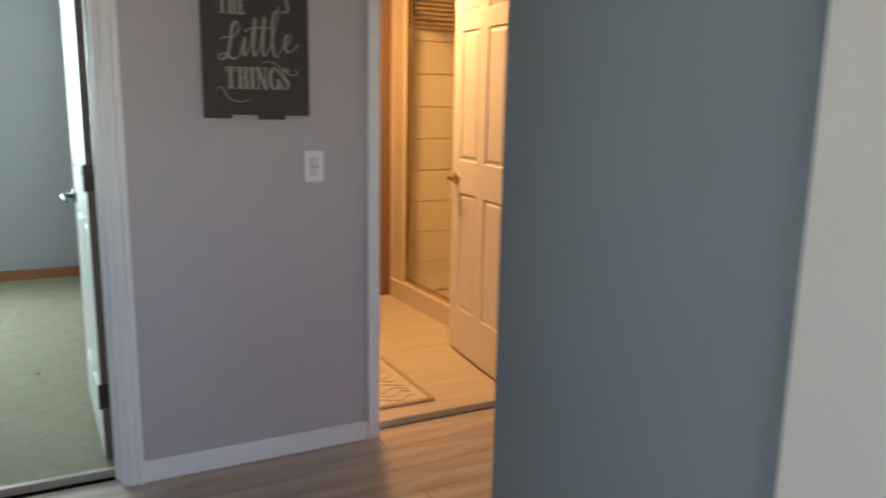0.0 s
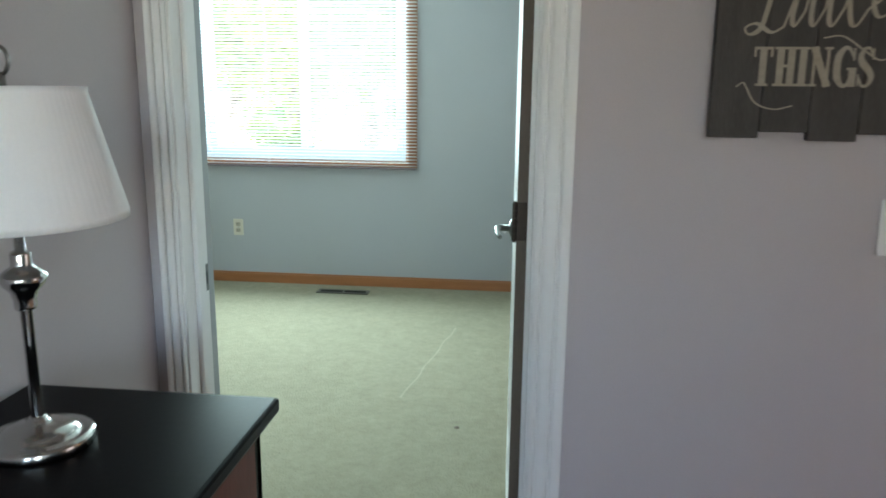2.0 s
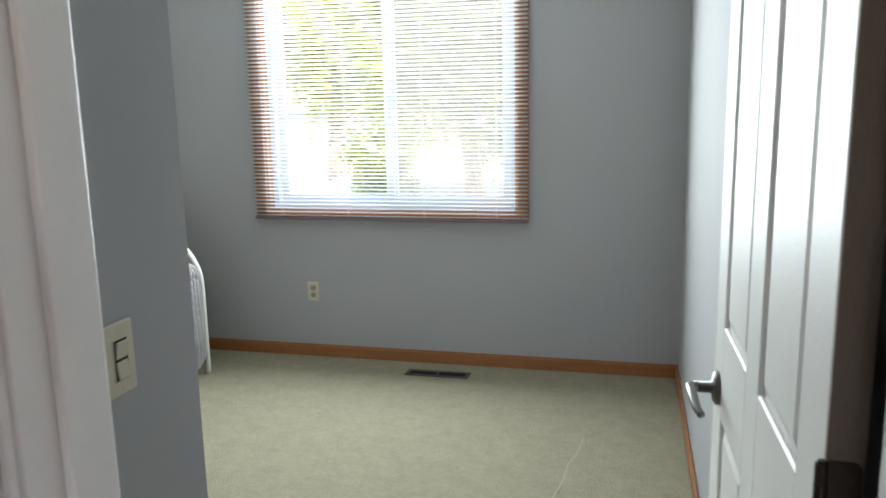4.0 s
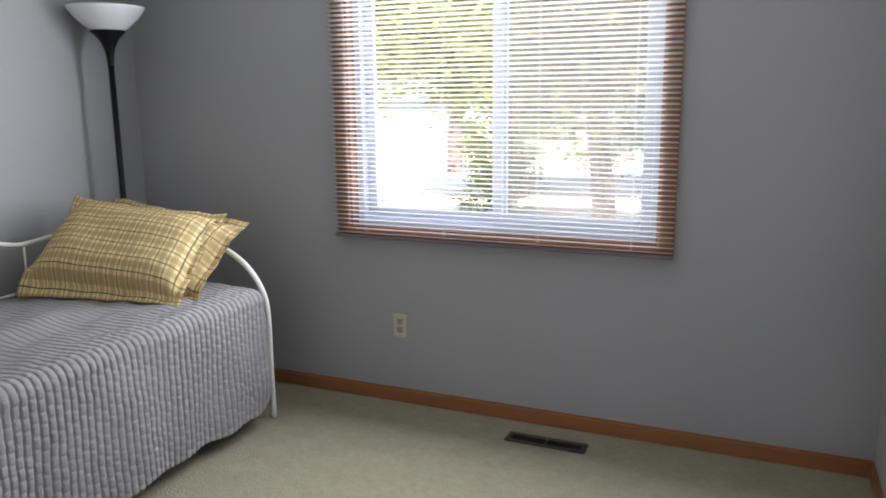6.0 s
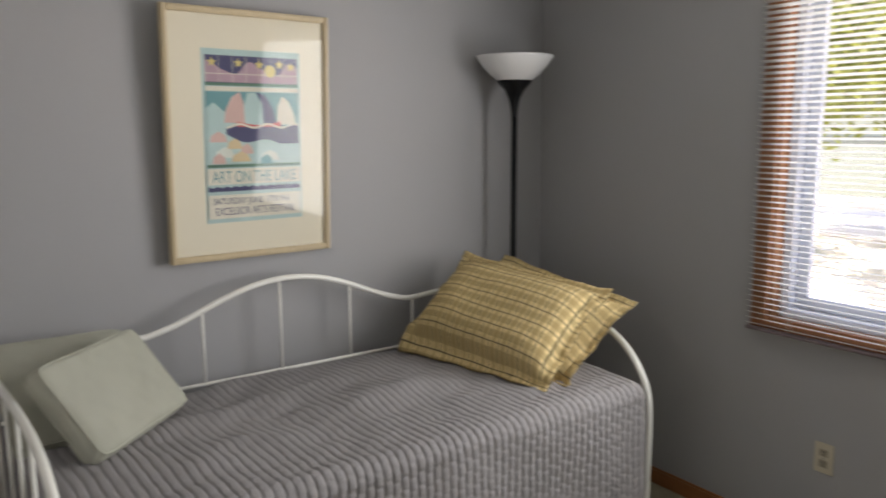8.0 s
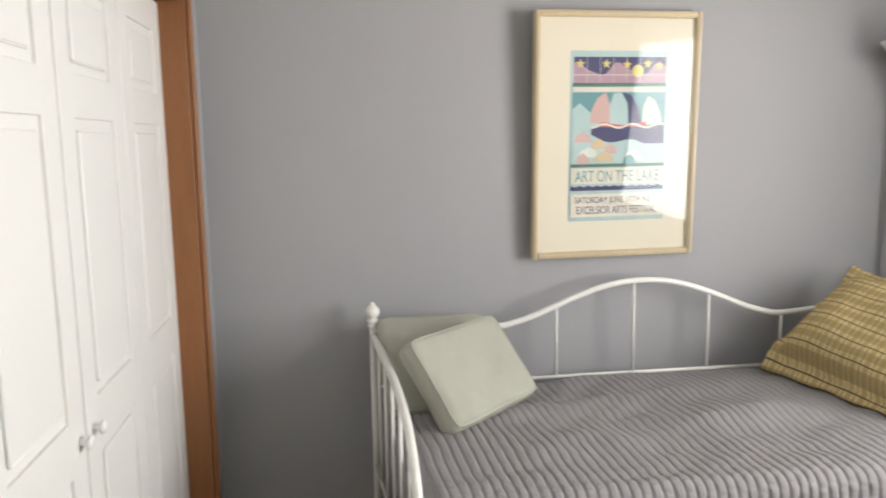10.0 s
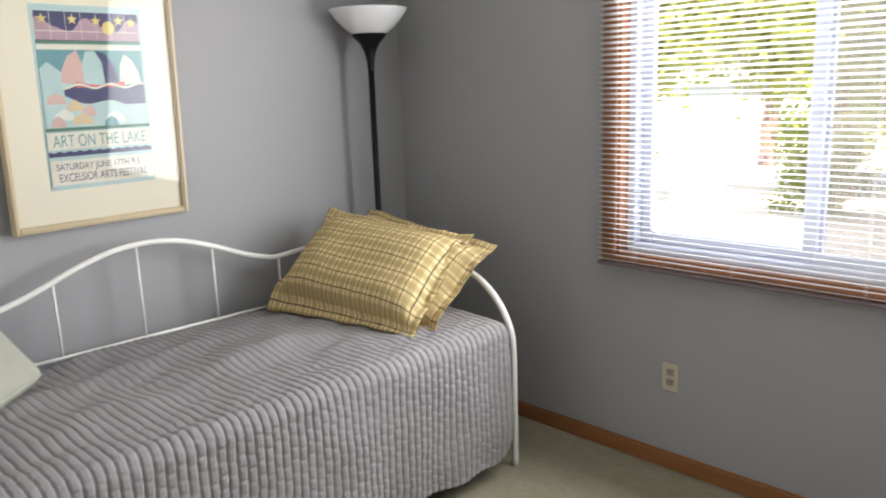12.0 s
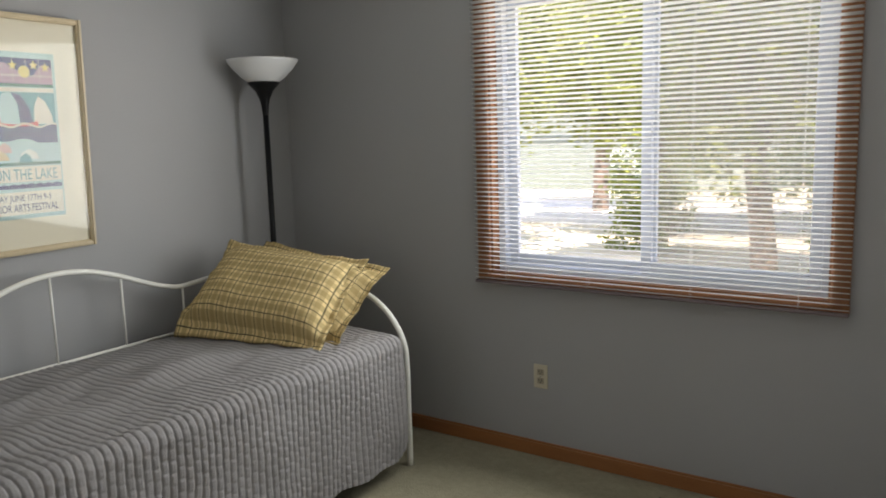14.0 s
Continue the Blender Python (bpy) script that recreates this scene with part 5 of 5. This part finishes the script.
poster_text("SATURDAY JUNE 17TH 9-5", 0.46, 0.110, 0.034, "navy", 0.78)
poster_text("EXCELSIOR ARTS FESTIVAL", 0.50, 0.045, 0.042, "navy", 0.66)
# hangs from its wire, the top and one side leaning out
pf.rotation_euler = (0, radians(2.0), radians(2.8))
pf.location.x += 0.017


# ---- bathroom ----
def neo(u, d, z):
    """Along the shower front: u from its post, d behind it."""
    a, c = Vector((1.945, 1.86)), Vector((0.03, -1.0)).normalized()
    n = Vector((-c.y, c.x))
    p = a + c * u + n * d
    return Vector((p.x, p.y, z))


def slab(u0, u1, d0, d1, z0, z1):
    b = bmesh.new()
    v = [b.verts.new(neo(u, d, z)) for z in (z0, z1) for u, d in ((u0, d0), (u1, d0), (u1, d1), (u0, d1))]
    for f in ((3, 2, 1, 0), (4, 5, 6, 7), (0, 1, 5, 4), (1, 2, 6, 5), (2, 3, 7, 6), (3, 0, 4, 7)):
        b.faces.new([v[k] for k in f])
    bmesh.ops.recalc_face_normals(b, faces=b.faces[:])
    return b


SHOWERW = material("cream_acrylic", (0.66, 0.59, 0.46), 0.3, vary=0.02)
sh = thing("shower_enclosure", (2.1, 1.5, 0), "cream corner shower with brass-framed glass door", "shower")
part("curb", slab(-0.145, 1.25, -0.02, 0.09, 0, 0.125), SHOWERW, sh)
part("post", slab(-0.143, 0.012, 0.0, 0.05, 0.125, 2.3), SHOWERW, sh)
part("glass_door", slab(0.026, 1.25, 0.03, 0.036, 0.147, 1.95), SHOWERGLASS, sh).visible_shadow = False
part("door_rail", slab(0.014, 1.25, 0.02, 0.045, 0.126, 0.148), BRASS, sh, "brass door rail")
part("door_rail", slab(0.014, 1.25, 0.02, 0.045, 1.95, 1.972), BRASS, sh, "brass door rail")
part("door_stile", slab(0.0135, 0.025, 0.018, 0.047, 0.148, 1.95), BRASS, sh, "brass door stile")
wt = thing("shower_wall", (2.2, 2.0, 0), "cream tiled shower wall with fine grout lines", "wall", kind="structure")
part("grout", cube(1.93, 2.655, 2.006, 2.016, 0, 2.3), GROUT, wt)
proto = None
for r in range(11):
    for c in range(1):
        m = Matrix.Translation((2.292, 2.0, 0.11 + r * 0.215))
        if proto is None:
            b = cube(-0.338, 0.338, -0.006, 0.006, -0.105, 0.105, bevel=0.003)
            proto = part("tile", b, TILE, wt)
            proto.parent = wt
            proto.matrix_parent_inverse = Matrix.Translation(-wt.location)
            proto.matrix_basis = m
        else:
            o = proto.copy()
            scene.collection.objects.link(o)
            o.matrix_basis = m
part("grout", cube(2.640, 2.652, 0.60, 1.99, 0, 2.3), GROUT, wt)
side = proto.data.copy()
side.transform(Matrix.Rotation(radians(90), 4, "Z"))
for r in range(11):
    for c in range(2):
        o = proto.copy()
        o.data = side
        scene.collection.objects.link(o)
        o.matrix_basis = Matrix.Translation((2.635, 1.65 - c * 0.683, 0.11 + r * 0.215))
rk = thing("slatted_shelf", (2.3, 1.95, 1.75), "tan slatted shelf high in the shower", "shelf")
for k in range(8):
    part("slat", cube(2.05, 2.60, 1.965, 1.993, 1.80 + k * 0.030, 1.815 + k * 0.030, bevel=0.002), GOLDFRAME, rk)
part("upright", cube(2.045, 2.05, 1.965, 1.993, 1.79, 2.04), GOLDFRAME, rk)

rg = thing("bath_rug", (1.08, 0.65, 0), "cream bath rug with tan woven lattice", "rug")
part("mat", cube(0.62, 1.367, 0.182, 1.15, 0.0, 0.010, bevel=0.004), RUG, rg)
b = bmesh.new()
random.seed(4)
for k in range(16):
    y = 0.24 + k * 0.056
    pts = [(0.66 + q * 0.04, y + 0.022 * math.sin(q * 1.7 + k) + 0.012 * random.random(), 0.0105) for q in range(17)]
    tube(b, pts, 0.003, 5)
part("pattern", b, RUGLINE, rg)
b = bmesh.new()
box(b, 0.62, 1.367, 0.182, 0.204, 0.010, 0.0125)
box(b, 1.345, 1.367, 0.204, 1.15, 0.010, 0.0125)
part("border", b, RUGLINE, rg)
cl = thing("ceiling_light", (1.35, 1.1, H), "round white bathroom ceiling light", "lamp")
part("canopy", lathe(bmesh.new(), [(0, -0.002), (0.15, -0.002), (0.15, -0.03), (0.13, -0.035), (0, -0.035)], (1.35, 1.1, H), 32), TRIM, cl)


# ---- outdoors ----
GZ = -0.30
structure("ground", cube(-400, 400, 3.62, 800, -0.9, GZ), GRASS, "bright dry ground with sparse cover outside", "ground")
structure("pavement", cube(-40, 40, 14.0, 18.5, GZ - 0.002, GZ + 0.02), PAVE, "pale concrete drive", "pavement")


def leaves(name, centre, radius, count, mat, seed, parent, size=0.07):
    """Many small leaves in uneven clumps."""
    rng = np.random.default_rng(seed)
    k = max(8, count // 120)
    clump = rng.normal(size=(k, 3))
    clump /= np.linalg.norm(clump, axis=1)[:, None]
    clump *= (rng.random((k, 1)) ** 0.4) * np.array(radius)
    c = clump[rng.integers(0, k, count)] + rng.normal(size=(count, 3)) * 0.22 * np.array(radius) * 0.6
    c += np.array(centre)
    a = rng.normal(size=(count, 3))
    a /= np.linalg.norm(a, axis=1)[:, None]
    q = rng.normal(size=(count, 3))
    bb = np.cross(a, q)
    bb /= np.linalg.norm(bb, axis=1)[:, None]
    s = size * (0.6 + 0.8 * rng.random((count, 1)))
    v = np.stack([c - a * s, c + bb * s * 0.42, c + a * s, c - bb * s * 0.42], 1).reshape(-1, 3)
    f = np.arange(count * 4).reshape(-1, 4)
    me = bpy.data.meshes.new(name)
    me.from_pydata(v.tolist(), [], f.tolist())
    me.materials.append(mat)
    ob = new(name, me)
    ob.parent = parent
    ob.matrix_parent_inverse = Matrix.Translation(-parent.location)
    return ob


def tree(x, y, h, r, crown_z, spread, n, mat, seed, label):
    t = thing("tree", (x, y, GZ), label, "tree")
    rng = random.Random(seed)
    b = bmesh.new()
    pts = [(x + 0.10 * math.sin(k * 0.9 + seed), y, GZ - 0.05 + h * k / 7) for k in range(8)]
    tube(b, pts, r, 10, radii=[r * (1.25 - 0.13 * k) for k in range(8)])
    for k in range(7):
        a = rng.random() * 6.28
        z = GZ + h * (0.30 + 0.09 * k)
        p0 = Vector((x, y, z))
        d = Vector((math.cos(a), math.sin(a), 0.8 + 0.3 * rng.random())) * (0.45 * h / 4)
        tube(b, [p0, p0 + d * 0.6 + Vector((0, 0, 0.05)), p0 + d * 1.4 + Vector((0, 0, 0.3))], r * 0.4, 7, radii=[r * 0.5, r * 0.33, r * 0.14])
    part("trunk", b, BARK, t)
    leaves("crown", (x, y, crown_z), (spread, 1.6, 1.85), n, mat, seed, t, 0.085)
    return t


tree(-2.2, 9.0, 5.0, 0.12, 2.95, 2.2, 19000, LEAFY, 8, "forked tree with yellow-green leaves outside")
tree(-7.4, 10.0, 5.6, 0.12, 2.9, 2.5, 18000, LEAFY, 5, "sunlit yellow-green tree outside the window")
tree(-4.5, 13.2, 5.8, 0.11, 3.0, 2.7, 21000, LEAFY, 3, "leafy green tree outside the window")
tree(0.3, 9.6, 5.2, 0.14, 2.3, 1.9, 17000, LEAF, 12, "leafy green tree outside the window")
tree(-10.2, 14.0, 5.8, 0.16, 3.4, 2.4, 15000, LEAF, 15, "leafy green tree outside the window")
tree(-7.0, 16.5, 6.4, 0.15, 4.0, 2.4, 15000, LEAF, 17, "taller green tree behind the others")
tree(-1.2, 13.4, 6.4, 0.15, 3.8, 2.4, 15000, LEAFY, 19, "taller yellow-green tree behind the others")
for x, y, n, rad, mat, sd in ((-4.3, 11.4, 2600, (0.7, 0.5, 0.75), LEAFY, 21), (-1.0, 7.4, 3600, (0.45, 0.5, 1.2), LEAFY, 22), (-2.95, 6.9, 1500, (0.5, 0.3, 0.2), LEAFY, 23), (-1.7, 6.5, 1500, (0.5, 0.3, 0.22), LEAFY, 24), (-9.0, 13.2, 2600, (1.2, 0.6, 0.5), LEAFY, 25), (0.0, 7.6, 3000, (0.5, 0.6, 1.2), LEAF, 26), (-2.6, 16.4, 5200, (1.6, 0.8, 1.2), LEAF, 27), (-6.6, 18.9, 5200, (1.3, 0.8, 0.9), LEAF, 28)):
    t = thing("bush", (x, y, GZ), "low green bush in the yard", "bush", "bushes in the yard")
    leaves("foliage", (x, y, GZ + rad[2] * 0.8), rad, n, mat, sd, t, 0.05)
    b = bmesh.new()
    for k in range(4):
        tube(b, [(x, y, GZ - 0.01), (x + 0.25 * math.cos(k * 1.6), y + 0.2 * math.sin(k * 1.6), GZ + 0.45)], 0.012, 5)
    part("stems", b, BARK, t)
hs = thing("neighbour_house", (-9, 24, GZ), "grey-green sided house with dark roof beyond the trees", "house")
part("wall", cube(-15.0, -4.6, 22.0, 30.0, GZ - 0.01, 2.3), STUCCO, hs)
part("garage_door", cube(-12.4, -9.4, 21.95, 21.998, GZ, 1.35, bevel=0.01), GARAGE, hs, "slate-coloured garage door")
gw = part("window", frame4(bmesh.new(), -7.6, -6.2, 0.5, 1.6, 0.08, 21.94, 21.998), VINYL, hs, "white framed window")
part("pane", cube(-7.52, -6.28, 21.96, 21.97, 0.58, 1.52), DARK, gw, "dark pane")
b = bmesh.new()
vs = [b.verts.new(p) for p in ((-15.5, 21.4, 2.25), (-4.1, 21.4, 2.25), (-4.1, 30.5, 2.25), (-15.5, 30.5, 2.25), (-15.5, 26, 4.6), (-4.1, 26, 4.6))]
for f in ((0, 1, 5, 4), (2, 3, 4, 5), (1, 2, 5), (3, 0, 4), (3, 2, 1, 0)):
    b.faces.new([vs[k] for k in f])
part("roof", b, ROOF, hs)
for k, (x, y) in enumerate(((-18, 30), (-12, 34), (-5, 29), (-2.5, 26), (1, 25), (6, 28))):
    t = thing("tree", (x, y, GZ), "tall leafy tree at the back of the yard", "tree")
    part("trunk", tube(bmesh.new(), [(x, y, GZ - 0.05), (x + 0.1, y, 3), (x, y, 6.5)], 0.2, 8, radii=[0.3, 0.22, 0.1]), BARK, t)
    leaves("crown", (x, y, 4.8), (3.4, 2.5, 3.8), 8000, LEAF if k % 2 else LEAFY, 40 + k, t, 0.2)


# ---- pieces: blind slats and floor planks ----
def slat_mesh():
    b = bmesh.new()
    n = 4
    rows = []
    for k in range(n + 1):
        y = -0.0125 + 0.025 * k / n
        z = 0.0022 * (1 - (2 * k / n - 1) ** 2)
        rows.append([b.verts.new((x, y, z + dz)) for x in (BL0 + 0.002, BL1 - 0.002) for dz in (0, 0.0006)])
    for p, q in zip(rows, rows[1:]):
        for f in ((p[1], p[3], q[3], q[1]), (p[0], q[0], q[2], p[2]), (p[0], p[1], q[1], q[0]), (p[2], q[2], q[3], p[3])):
            b.faces.new(f)
    b.faces.new((rows[0][0], rows[0][2], rows[0][3], rows[0][1]))
    b.faces.new((rows[-1][0], rows[-1][1], rows[-1][3], rows[-1][2]))
    bmesh.ops.recalc_face_normals(b, faces=b.faces[:])
    me = bpy.data.meshes.new("slat")
    b.to_mesh(me)
    b.free()
    me.materials.append(BLIND)
    return me


SL = slat_mesh()
random.seed(7)
for k in range(64):
    o = new("slat", SL)
    o.parent = bl
    o.matrix_parent_inverse = Matrix.Translation(-bl.location)
    o.matrix_basis = pose(0, BY, 0.842 + k * 0.0213, -SLAT_TILT + random.uniform(-1.2, 1.2), 0, 0)

pf2 = thing("floor_planks", (0.5, -1.2, FZ), "greyed oak vinyl plank hall floor", "floor", kind="structure")
PWD = 0.18
meshes = {}
random.seed(11)
for r in range(29):
    y1 = 0.058 - r * PWD
    x = HL - 0.2 - random.uniform(0, 0.9)
    while x < 2.7:
        ln = 1.22
        xa, xb = max(x, HL), min(x + ln, 2.64)
        if y1 < -1.15:
            xb = min(xb, 0.864)
        if xb - xa > 0.05:
            key = round(xb - xa, 3)
            if key not in meshes:
                b = cube(-key / 2 + 0.0008, key / 2 - 0.0008, -PWD / 2 + 0.0008, PWD / 2 - 0.0008, -0.006, 0.0, bevel=0.0012)
                me = bpy.data.meshes.new("plank")
                b.to_mesh(me)
                b.free()
                me.materials.append(PLANK)
                meshes[key] = me
            o = new("plank", meshes[key])
            o.parent = pf2
            o.matrix_parent_inverse = Matrix.Translation(-pf2.location)
            o.matrix_basis = Matrix.Translation(((xa + xb) / 2, y1 - PWD / 2, FZ))
        x += ln
